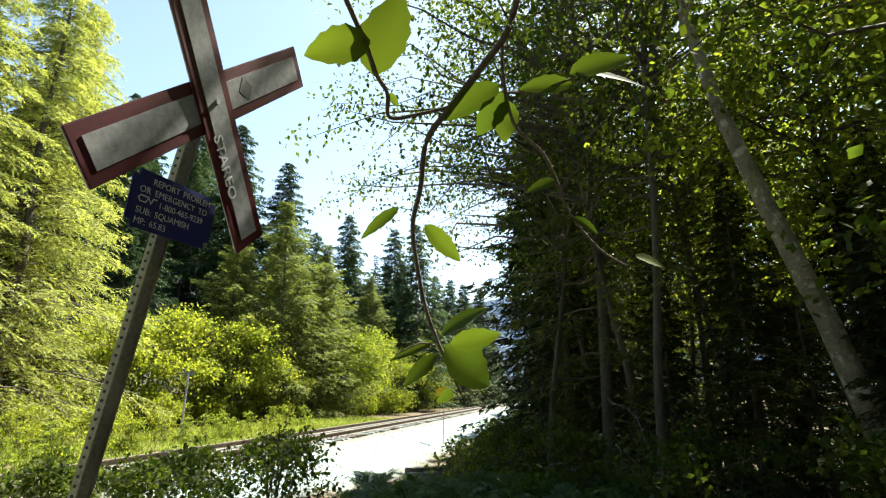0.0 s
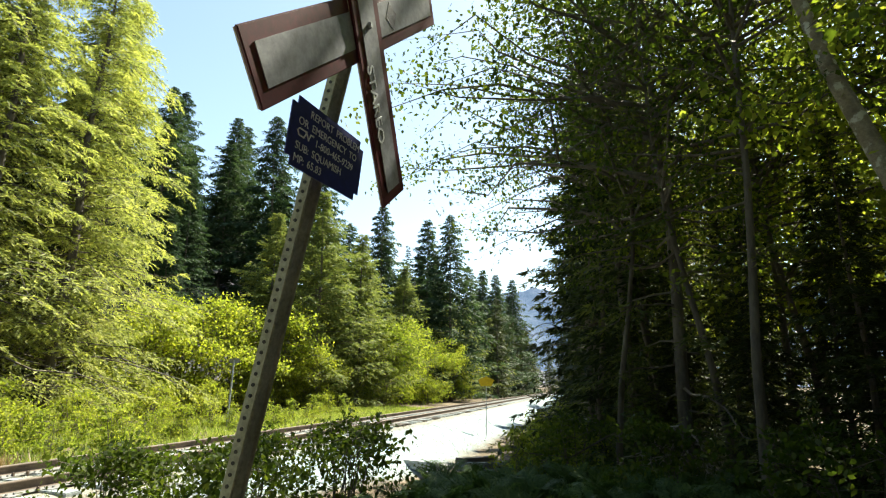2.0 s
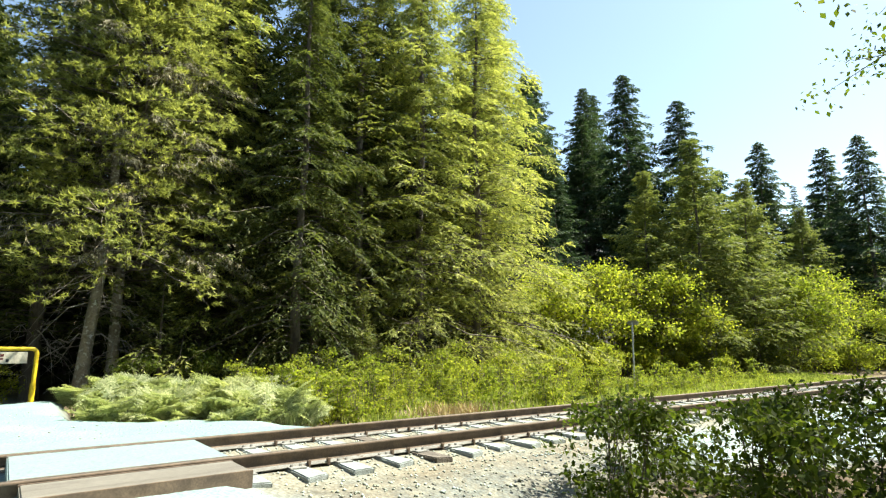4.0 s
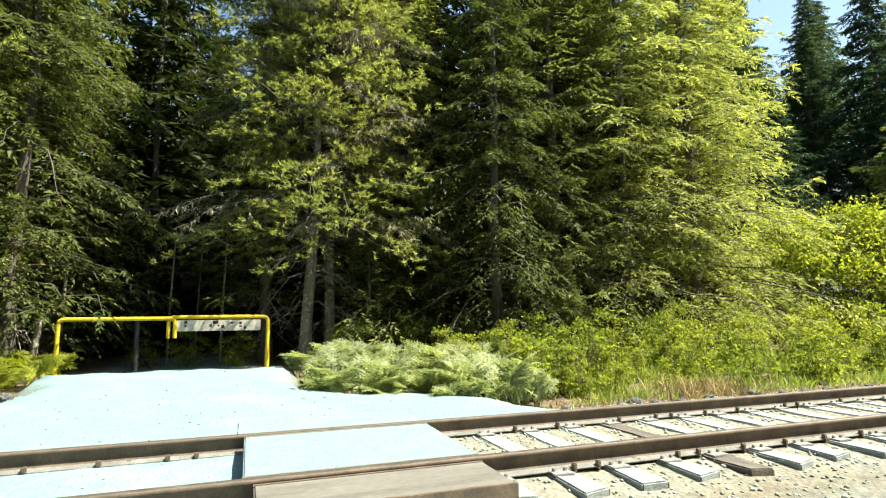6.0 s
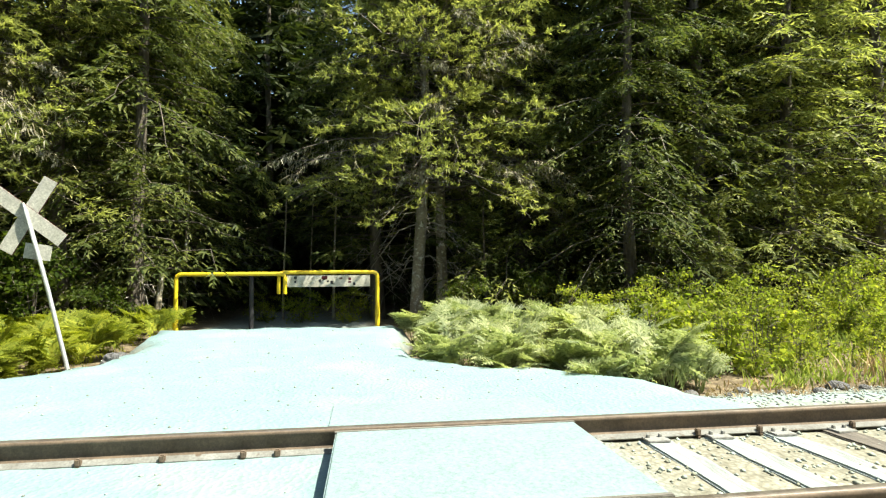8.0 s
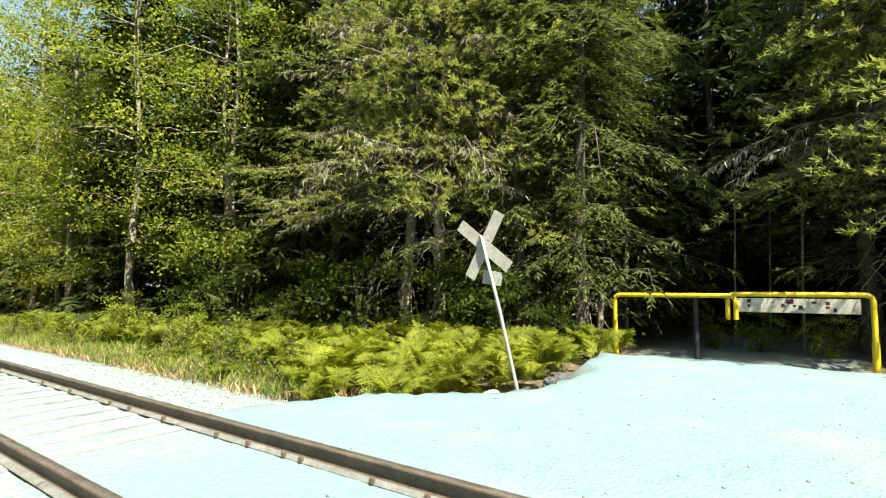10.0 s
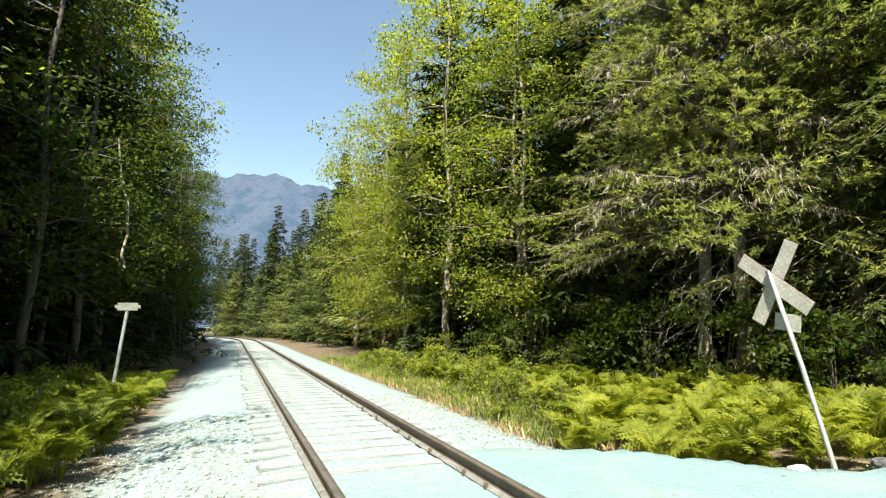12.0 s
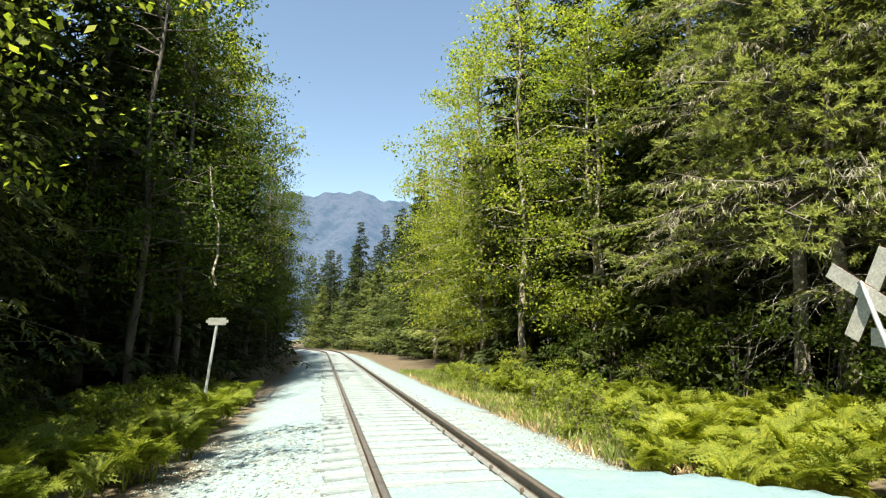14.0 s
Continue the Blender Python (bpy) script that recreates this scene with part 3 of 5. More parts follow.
def scatter(x0, x1, y0, y1, n, seed, keep=None):
    rng = np.random.default_rng(seed)
    x, y = rng.uniform(x0, x1, n), rng.uniform(y0, y1, n)
    if keep is not None:
        k = keep(x, y)
        x, y = x[k], y[k]
    return np.stack([x, y], 1)


def blades(name, pts, tall, mat, seed, label, per=7, wide=0.012):
    """Grass or weeds: bunches of bent blades."""
    rng = np.random.default_rng(seed)
    n = len(pts) * per
    xy = np.repeat(pts, per, 0) + rng.normal(0, 0.07, (n, 2))
    base = np.stack([xy[:, 0], xy[:, 1], height(xy[:, 0], xy[:, 1]) - 0.02], 1)
    d = unit(np.stack([rng.normal(0, 0.35, n), rng.normal(0, 0.35, n), np.ones(n)], 1))
    ln = tall * rng.uniform(0.4, 1.2, (n, 1))
    sd = unit(np.cross(d, rng.normal(0, 1, (n, 3)))) * wide * rng.uniform(0.6, 1.5, (n, 1))
    sp = Soup()
    sp.leaves(base, d * ln, sd, 0.18)
    return tagged(new(name, sp.mesh(name, mat)), label, "grass", kind="stuff")


# ---- track ----
def rail_mesh(y0, y1, x, name):
    """Rail profile drawn out along the line."""
    prof = [(-0.07, -0.17), (0.07, -0.17), (0.07, -0.158), (0.012, -0.14), (0.009, -0.045), (0.036, -0.034), (0.037, -0.008), (0.03, 0.0), (-0.03, 0.0), (-0.037, -0.008), (-0.036, -0.034), (-0.009, -0.045), (-0.012, -0.14), (-0.07, -0.158)]
    ys = np.arange(y0, y1 + 0.1, 2.0)
    k = len(prof)
    v = np.array([[x + px + float(bend(y)), y, pz] for y in ys for px, pz in prof])
    f = []
    for i in range(len(ys) - 1):
        for j in range(k):
            f.append((i * k + j, i * k + (j + 1) % k, (i + 1) * k + (j + 1) % k, (i + 1) * k + j))
    me = np_mesh(name, v, np.array(f)[:, ::-1], RUST)
    me.materials.append(STEEL)
    me.materials.append(DUSTY)
    idx = np.array([{7: 1, 2: 2, 12: 2, 1: 2, 13: 2}.get(q % k, 0) for q in range(len(f))], dtype=np.int32)
    me.polygons.foreach_set("material_index", idx)
    return me


track = thing("railway_track", "single railway track of rusty rails on weathered wooden ties", "railway track", kind="structure")
for side in (-1, 1):
    part("rail", rail_mesh(-130, 160, side * 0.7525, "rail"), None, track, "rusty brown steel rail with worn bright head")

rng = np.random.default_rng(11)
tie_meshes = []
for k in range(5):
    bm = box_bm((-1.3, -0.115, -0.19), (1.3, 0.115, 0.0), 0.012)
    bmesh.ops.subdivide_edges(bm, edges=[e for e in bm.edges if abs(e.verts[0].co.x - e.verts[1].co.x) > 1], cuts=6)
    for v in bm.verts:
        v.co += Vector((0.03 * math.sin(v.co.y * 40 + k), 0.008 * math.sin(v.co.x * 5 + k * 2), 0.006 * math.sin(v.co.x * 9 + k + v.co.y * 20)))
    tmp = bpy.data.meshes.new("tie")
    bm.to_mesh(tmp)
    bm.free()
    tmp.materials.append(TIE_DARK if k == 4 else TIE)
    tie_meshes.append(tmp)
for n, y in enumerate(np.arange(-36, 46, 0.53)):
    if 0.3 < y < 2.0:
        continue
    t = part("tie", tie_meshes[rng.integers(0, 5 if y > 2 else 4)], None, track)
    t.matrix_basis = pose(float(bend(y)) + rng.normal(0, 0.03), y + rng.normal(0, 0.015), -0.172 + (-0.03 if -5 < y < 0.3 else 0.0), 0, 0, rng.normal(0, 0.7))
far = Soup()
for y in list(np.arange(-110, -36, 0.53)) + list(np.arange(46, 120, 0.53)):
    b = float(bend(y))
    v = [(b + sx * 1.3, y + sy * 0.11, z) for z in (-0.36, -0.172) for sx, sy in ((-1, -1), (1, -1), (1, 1), (-1, 1))]
    far.add(v, [(4, 5, 6, 7), (0, 1, 5, 4), (1, 2, 6, 5), (2, 3, 7, 6), (3, 0, 4, 7)])
tagged(part("far_ties", far.mesh("far_ties", TIE), None, track), kind="stuff")

plate_bm = box_bm((-0.18, -0.09, -0.175), (0.18, 0.09, -0.16), 0.004)
for sx in (-1, 1):
    for sy in (-0.05, 0.05):
        box(plate_bm, (sx * 0.088 - 0.012, sy - 0.012, -0.17), (sx * 0.088 + 0.012, sy + 0.012, -0.135), 0.004)
plate_me = bpy.data.meshes.new("tie_plate")
plate_bm.to_mesh(plate_me)
plate_bm.free()
plate_me.materials.append(DUSTY)
anchor_bm = bmesh.new()
for sx in (-1, 1):
    box(anchor_bm, (sx * 0.066 - 0.02, -0.02, -0.165), (sx * 0.066 + 0.02, 0.02, -0.112), 0.008)
box(anchor_bm, (-0.09, -0.014, -0.185), (0.09, 0.014, -0.168), 0.003)
anchor_me = bpy.data.meshes.new("rail_anchor")
anchor_bm.to_mesh(anchor_me)
anchor_bm.free()
anchor_me.materials.append(RUST)
for y in np.arange(-36, 46, 0.53):
    if not -12 < y < 20 or 0.3 < y < 2.0:
        continue
    for side in (-1, 1):
        if y > 1:
            p = part("tie_plate", plate_me, None, track)
            p.matrix_basis = pose(side * 0.7525, y, 0.004, 0, 0, rng.normal(0, 2))
        if rng.random() < 0.8:
            shift = 0.15 * rng.choice((-1, 1))
            if y > 1 or side < 0:
                p = part("rail_anchor", anchor_me, None, track)
                p.matrix_basis = pose(side * 0.7525, y + shift, 0.0)

# crossing panels between and beside the rails
bm = box_bm((-0.685, 0.29, -0.17), (0.665, 2.06, -0.012), 0.012)
panel = tagged(part("crossing_panel", bm, CONCRETE), "pale concrete crossing panel between the rails", "crossing panel")
bm = box_bm((0.835, 0.36, -0.17), (1.42, 2.02, -0.022), 0.012)
panel_east = tagged(part("crossing_panel", bm, PLANK), "worn brown crossing panel beside the rail", "crossing panel")
bm = box_bm((-1.5, 0.22, -0.17), (-0.835, 2.06, -0.016), 0.012)
panel_west = tagged(part("crossing_panel", bm, CONCRETE), "gravel-dusted concrete crossing panel beside the rail", "crossing panel")


for x in (-0.685, 0.655):
    part("edge_strip", box_bm((x - 0.012, 0.285, -0.17), (x + 0.022, 2.065, -0.008), 0.004), PLANK, panel, "worn dark edge strip")
for x in (0.83, 1.40):
    part("edge_strip", box_bm((x - 0.012, 0.355, -0.17), (x + 0.022, 2.025, -0.018), 0.004), RUST, panel_east, "rusty edge strip")

# ---- loose stones ----
def stones(name, pts, size, mat, seed, label):
    rng = np.random.default_rng(seed)
    n = len(pts)
    octa = np.array([(1, 0, 0), (-1, 0, 0), (0, 1, 0), (0, -1, 0), (0, 0, 1), (0, 0, -0.6)], dtype=float)
    tri = np.array([(0, 2, 4), (2, 1, 4), (1, 3, 4), (3, 0, 4), (2, 0, 5), (1, 2, 5), (3, 1, 5), (0, 3, 5)])
    s = size * rng.uniform(0.35, 1.0, (n, 1, 1)) ** 1.3
    v = octa[None] * s * rng.uniform(0.6, 1.2, (n, 6, 3))
    a = rng.uniform(0, 6.28, n)
    c, q = np.cos(a)[:, None], np.sin(a)[:, None]
    v = np.stack([v[..., 0] * c - v[..., 1] * q, v[..., 0] * q + v[..., 1] * c, v[..., 2] * 0.8], -1)
    v += np.stack([pts[:, 0], pts[:, 1], height(pts[:, 0], pts[:, 1]) + size * 0.1], 1)[:, None]
    f = (tri[None] + (np.arange(n) * 6)[:, None, None]).reshape(-1, 3)
    return tagged(new(name, np_mesh(name, v, f, mat)), label, "gravel", kind="stuff")


def no_path(x, y):
    return apron(x, y) < 0.4


stones("ballast_stones", np.concatenate([
    scatter(0.85, 3.6, 2.4, 14, 3600, 1, no_path), scatter(-3.2, -0.85, 2.6, 12, 2600, 2, no_path), scatter(-0.68, 0.68, 2.2, 12, 1500, 3, no_path),
    scatter(1.2, 3.6, -10, -1.0, 3600, 4, no_path), scatter(-3.0, -1.2, -12, -3, 1800, 5, no_path), scatter(1.5, 4.4, 14, 30, 2600, 6), scatter(-3.2, -0.9, 12, 28, 2200, 7)]),
    0.030, STONE, 21, "loose grey ballast stones along the track")
stones("scattered_pebbles", scatter(-8, 6, -3, 3, 700, 8), 0.02, STONE, 22, "small pebbles strewn over the packed gravel")

# ---- crossing sign beside the path ----
def text_mesh(body, size, mat, name, depth=0.0015):
    cu = bpy.data.curves.new(name, "FONT")
    cu.body, cu.size, cu.extrude, cu.resolution_u = body, size, depth, 3
    tmp = bpy.data.objects.new(name, cu)
    scene.collection.objects.link(tmp)
    me = bpy.data.meshes.new_from_object(tmp.evaluated_get(bpy.context.evaluated_depsgraph_get()))
    bpy.data.objects.remove(tmp)
    bpy.data.curves.remove(cu)
    me.materials.clear()
    me.materials.append(mat)
    return me


def frame_of(origin, right, up):
    """A pose whose x runs to the right of a sign, y up it and z out of its face."""
    r = Vector(right).normalized()
    n = r.cross(Vector(up)).normalized()
    u = n.cross(r)
    return Matrix.Translation(origin) @ Matrix((r, u, n)).transposed().to_4x4()


def arm(parent, m, x0, x1, half, border):
    """One board of a crossbuck: red-edged front, pale field, thick edge."""
    board = part("board", box_bm((x0, -half, -0.012), (x1, half, 0.0), 0.003), RED, parent, "white board with dark red border")
    board.matrix_basis = m
    field = part("field", box_bm((x0 + border, -half + border, 0.0005), (x1 - border, half - border, 0.003)), WHITE, board, "weathered white reflective field")
    backing = part("backing", box_bm((x0 + 0.004, -half + 0.004, -0.017), (x1 - 0.004, half - 0.004, -0.0125)), ALU, board, "bare metal back")
    return board


def channel_post(base, top, width, deep, mat, parent, holes=0, turn=0.0):
    """A perforated steel post: a narrow holed web with two deep turned edges and rolled lips."""
    axis = Vector(top) - Vector(base)
    L = axis.length
    z = axis.normalized()
    x = Vector((0, 1, 0)).cross(z).normalized()
    m = Matrix.Translation(base) @ Matrix((x, z.cross(x), z)).transposed().to_4x4() @ pose(0, 0, 0, 0, 0, turn)
    w = width / 2
    post = part("web", box_bm((-w, -0.003, 0), (w, 0.003, L), 0.001), WEB, parent, "perforated steel face of the post")
    post.matrix_basis = m
    for sx in (-1, 1):
        flange = box_bm((sx * w - 0.003, 0.003, 0), (sx * w + 0.003, deep, L), 0.001)
        box(flange, (sx * (w + 0.007) - 0.007, deep, 0), (sx * (w + 0.007) + 0.007, deep + 0.004, L), 0.001)
        part("flange", flange, mat, post, "plain grey steel flange")
    bolt = bmesh.new()
    bmesh.ops.create_cone(bolt, cap_ends=True, segments=8, radius1=0.014, radius2=0.012, depth=0.014)
    part("bolt", bolt, BLACK, post, "dark bolt head").matrix_basis = pose(w + 0.008, deep * 0.45, L * 0.36, 0, 90, 0)
    me = bpy.data.meshes.new("hole")
    b2 = bmesh.new()
    bmesh.ops.create_cone(b2, cap_ends=True, segments=10, radius1=0.0058, radius2=0.0058, depth=0.011)
    bmesh.ops.rotate(b2, verts=b2.verts, matrix=Matrix.Rotation(radians(90), 3, "X"))
    b2.to_mesh(me)
    b2.free()
    me.materials.append(BLACK)
    for k in range(holes):
        h = part("hole", me, None, post)
        h.matrix_basis = Matrix.Translation((0.0, 0, L - 0.05 - k * 0.0254 * 1.25))
    return post


sign = thing("crossbuck_sign", "white crossbuck railway sign with dark red borders on leaning post", "railway sign", at=pose(6.68, 1.64, on(6.68, 1.64)))
inv = sign.matrix_basis.inverted()
centre = Vector((7.285, 1.66, 2.33))
# two arms, each with its own lean
a_dir, b_dir = Vector((0.145, 1.01, 0.94)), Vector((0.04, -0.40, 0.48))
face_n = Vector((1.0, -0.06, -0.1))
for nm, d, x0, x1, lift in (("arm", a_dir, -0.665, 0.735, 0.0), ("arm", b_dir, -0.62, 0.70, 0.014)):
    r = d.normalized()
    n = (face_n - r * face_n.dot(r)).normalized()
    u = n.cross(r)
    m = Matrix.Translation(centre + n * lift) @ Matrix((r, u, n)).transposed().to_4x4()
    board = arm(sign, inv @ m, x0, x1, 0.1, 0.044)
    if lift:
        mark = part("graffiti", text_mesh("STAREO", 0.075, LETTER, "graffiti"), None, board, "pale scratched graffiti")
        mark.matrix_basis = pose(-0.12, 0.068, 0.0035, 0, 0, 180)
    else:
        st = part("sticker", box_bm((-0.035, -0.035, 0.003), (0.035, 0.035, 0.0042), 0.0, pose(0.235, 0, 0, 0, 0, 45)), BLACK, board, "small black diamond sticker")
        bolt = bmesh.new()
        bmesh.ops.create_cone(bolt, cap_ends=True, segments=6, radius1=0.012, radius2=0.010, depth=0.014)
        part("bolt", bolt, GALV, board).matrix_basis = pose(0, 0, 0.02)
channel_post(inv @ Vector((6.655, 1.64, -0.45)), inv @ Vector((7.25, 1.64, 2.45)), 0.036, 0.042, POST, sign, 90, -4)

# blue notice plate under the arms
bl_c = Vector((7.183, 1.64, 1.875))
r = Vector((0.046, 0.395, 0.006)).normalized()
n = r.cross(Vector((0.028, 0.03, 0.207))).normalized()
u = n.cross(r)
m = Matrix.Translation(bl_c) @ Matrix((r, u, n)).transposed().to_4x4()
bm = bmesh.new()
bmesh.ops.create_grid(bm, x_segments=1, y_segments=1, size=0.5)
bmesh.ops.scale(bm, vec=(0.40, 0.212, 1), verts=bm.verts)
bmesh.ops.bevel(bm, geom=list(bm.verts), offset=0.025, segments=4, affect="VERTICES")
ext = bmesh.ops.extrude_face_region(bm, geom=list(bm.faces))
bmesh.ops.translate(bm, vec=(0, 0, 0.004), verts=[g for g in ext["geom"] if isinstance(g, bmesh.types.BMVert)])
bmesh.ops.recalc_face_normals(bm, faces=bm.faces)
plate = tagged(part("notice_plate", bm, BLUE), "dark blue metal notice plate with white lettering on the post", "notice plate")
plate.matrix_basis = m
for row, (words, x) in enumerate(((("REPORT", "PROBLEM"), -0.115), (("OR", "EMERGENCY", "TO"), -0.165), (("1-800-465-9239",), -0.075), (("SUB:", "SQUAMISH"), -0.165), (("MP:", "65.83"), -0.165))):
    for word in words:
        me = text_mesh(word, 0.034, LETTER, "lettering", 0.0006)
        part("lettering", me, None, plate).matrix_basis = pose(x, 0.063 - row * 0.038, 0.0052)
        x += max(v.co.x for v in me.vertices) + 0.017
logo = Soup()
logo.tube([(-0.12, 0.013, 0.005), (-0.155, 0.013, 0.005), (-0.163, 0.004, 0.005), (-0.155, -0.008, 0.005), (-0.13, -0.008, 0.005), (-0.122, 0.012, 0.005), (-0.108, -0.008, 0.005), (-0.10, 0.013, 0.005), (-0.085, 0.013, 0.005)], 0.0028, 6)
part("emblem", logo.mesh("emblem", LETTER), None, plate)

# ---- crossing sign on the far side, seen from behind ----
far_sign = thing("crossbuck_sign", "weathered crossbuck railway sign with bare metal back on leaning pipe", "railway sign", at=pose(-4.8, -3.46, on(-4.8, -3.46)))
inv = far_sign.matrix_basis.inverted()
centre = Vector((-4.78, -4.06, 1.9))
for d, lift in ((Vector((0, 0.93, -0.72)), 0.0), (Vector((0, 0.52, 0.93)), 0.016)):
    r = d.normalized()
    n = Vector((-1, 0, 0))
    u = n.cross(r)
    m = Matrix.Translation(centre + n * lift) @ Matrix((r, u, n)).transposed().to_4x4()
    arm(far_sign, inv @ m, -0.57, 0.57, 0.1, 0.03)
pipe = Soup()
pipe.tube([inv @ Vector((-4.76, -3.44, -0.5)), inv @ Vector((-4.75, -3.78, 0.9)), inv @ Vector((-4.735, -4.06, 1.95)), inv @ Vector((-4.745, -4.12, 2.05))], 0.028, 10)
part("pole", pipe.mesh("pole", GALV, True), None, far_sign, "galvanised steel pipe")
pl = part("plate", box_bm((-0.006, -0.17, -0.105), (0.006, 0.17, 0.105), 0.003), ALU, far_sign, "cream back of a small plate")
pl.matrix_basis = inv @ pose(-4.785, -3.93, 1.40, -8, 0, 0)

# ---- yellow gate ----
gate = thing("pipe_gate", "yellow painted pipe gate across the trail with a worn notice board", "gate", at=pose(-9.25, -3.62, on(-9.25, -3.62)))
inv = gate.matrix_basis.inverted()


def bent_pipe(pts, r, sides=12):
    """A pipe with rounded corners."""
    out = [Vector(pts[0])]
    for a, b, c in zip(pts, pts[1:], pts[2:]):
        a, b, c = Vector(a), Vector(b), Vector(c)
        p, q = b + (a - b).normalized() * 0.13, b + (c - b).normalized() * 0.13
        for k in range(7):
            t = k / 6
            out.append(p.lerp(b, t).lerp(b.lerp(q, t), t))
    out.append(Vector(pts[-1]))
    sp = Soup()
    sp.tube([tuple(inv @ p) for p in out], r, sides)
    return sp.mesh("pipe", YELLOW, True)


part("frame", bent_pipe([(-9.25, -3.62, -0.3), (-9.25, -3.62, 1.05), (-9.3, -1.32, 1.05), (-9.3, -1.32, 0.6)], 0.045), None, gate, "bent yellow pipe half-gate")
part("frame", bent_pipe([(-9.33, -1.46, 0.6), (-9.33, -1.46, 1.08), (-9.38, 0.74, 1.08), (-9.38, 0.74, -0.3)], 0.045), None, gate, "bent yellow pipe half-gate")
for y, z in ((-3.62, 0.3), (0.74, 0.3)):
    sp = Soup()
    x = -9.25 if y < 0 else -9.38
    sp.tube([tuple(inv @ Vector((x, y, -0.3))), tuple(inv @ Vector((x, y, z)))], 0.056, 12)
    part("sleeve", sp.mesh("sleeve", YELLOW, True), None, gate)
bd = part("notice_board", box_bm((-0.012, -0.93, -0.13), (0.012, 0.93, 0.13), 0.004), BOARD, gate, "long weathered notice board with dark stickers")
bd.matrix_basis = inv @ pose(-9.34, -0.36, 0.88, 0, 0, 1.2)
rng = np.random.default_rng(5)
for k in range(11):
    y, z, s = rng.uniform(-0.85, 0.75), rng.uniform(-0.07, 0.08), rng.uniform(0.03, 0.08)
    part("sticker", box_bm((0.012, y, z - s / 2), (0.0145, y + s * rng.uniform(0.8, 1.8), z + s / 2)), BLACK if k % 3 else RED, bd)
bol = Soup()
bol.tube([(-10.8, -2.35, on(-10.8, -2.35) - 0.2), (-10.8, -2.35, 0.98)], 0.06, 10)
tagged(new("bollard", bol.mesh("bollard", BLACK, True)), "dark steel bollard on the trail behind the gate", "bollard")

# ---- mile markers ----
def marker(x, y, tall, lean, label, flat=True):
    ob = thing("mile_marker", label, "marker post", at=pose(x, y, on(x, y)))
    sp = Soup()
    sp.tube([(0, 0, -0.2), (lean * tall * 0.5, 0, tall * 0.5), (lean * tall, 0, tall)], 0.035, 8)
    part("post", sp.mesh("post", GALV, True), None, ob, "pale galvanised post")
    bm = bmesh.new()
    bmesh.ops.create_grid(bm, x_segments=1, y_segments=1, size=0.5)
    bmesh.ops.scale(bm, vec=(0.5, 0.17, 1), verts=bm.verts)
    bmesh.ops.bevel(bm, geom=list(bm.verts), offset=0.05, segments=4, affect="VERTICES")
    ext = bmesh.ops.extrude_face_region(bm, geom=list(bm.faces))
    bmesh.ops.translate(bm, vec=(0, 0, 0.006), verts=[g for g in ext["geom"] if isinstance(g, bmesh.types.BMVert)])
    bmesh.ops.recalc_face_normals(bm, faces=bm.faces)
    p = part("plate", bm, POST, ob, "dull grey plate with rounded corners")
    p.matrix_basis = pose(lean * tall, 0.04, tall - 0.02, 90, 0, 0)
    return ob


marker(4.05, -12.9, 2.3, -0.10, "galvanised post with a small grey plate among the ferns")
marker(-5.6, 19.0, 2.6, 0.03, "pale marker post with a small plate in the grass verge")

# ---- yellow diamond marker by the ballast ----
ym = thing("marker_flag", "small yellow warning plate on a thin rod beside the ballast", "marker", at=pose(3.6, 23.3, on(3.6, 23.3)))
sp = Soup()
sp.tube([(0, 0, -0.2), (0.05, 0, 2.1)], 0.018, 6)
part("rod", sp.mesh("rod", GALV, True), None, ym)
bm = bmesh.new()
bmesh.ops.create_cone(bm, cap_ends=True, segments=5, radius1=0.36, radius2=0.36, depth=0.012)
bmesh.ops.scale(bm, vec=(1.0, 0.62, 1), verts=bm.verts)
p = part("plate", bm, MARKER, ym, "yellow plate")
p.matrix_basis = pose(0.05, -0.03, 2.15, 90, 0, 18)

# ---- discarded ties at the foot of the ballast ----
for x, y, a, rx, me_i in ((4.75, 15.9, 80, 4, 4), (5.3, 14.9, 66, -3, 0), (3.8, 13.4, 125, 2, 0)):
    t = tagged(part("old_tie", tie_meshes[me_i], None), "discarded weathered railway tie lying in the weeds", "railway tie", "discarded ties")
    t.matrix_basis = pose(x, y, on(x, y) + 0.22, rx, 5, a)

# ---- forest ----
FIR_A = tree_thing("conifer_tree", conifer(19, 3.8, 2.0, 220, 17, 12, 1, mat=NEEDLE, trunk_r=0.22, dead=14, size=0.19, taper=0.75), "tall green fir with drooping boughs", group="trees of the west wood")
FIR_B = tree_thing("conifer_tree", conifer(18, 3.4, 1.4, 220, 16, 12, 2, droop=0.65, rise=0.1, mat=NEEDLE, trunk_r=0.19, dead=10, size=0.19, taper=0.75), "tall green hemlock with hanging boughs", group="trees of the west wood")
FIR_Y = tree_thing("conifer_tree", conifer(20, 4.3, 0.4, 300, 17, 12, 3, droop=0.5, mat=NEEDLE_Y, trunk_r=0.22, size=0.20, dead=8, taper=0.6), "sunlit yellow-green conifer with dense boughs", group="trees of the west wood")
PINE = tree_thing("pine_tree", conifer(17, 4.4, 3.7, 250, 18, 28, 4, droop=0.5, rise=0.2, mat=NEEDLE_P, bark=BARK_PALE, trunk_r=0.18, size=0.15, dead=18, grey=0.28, fat=0.10, taper=0.6, tuft=True), "pine with tufted yellow-green boughs and bare lower branches", "tree", "pines by the gate")
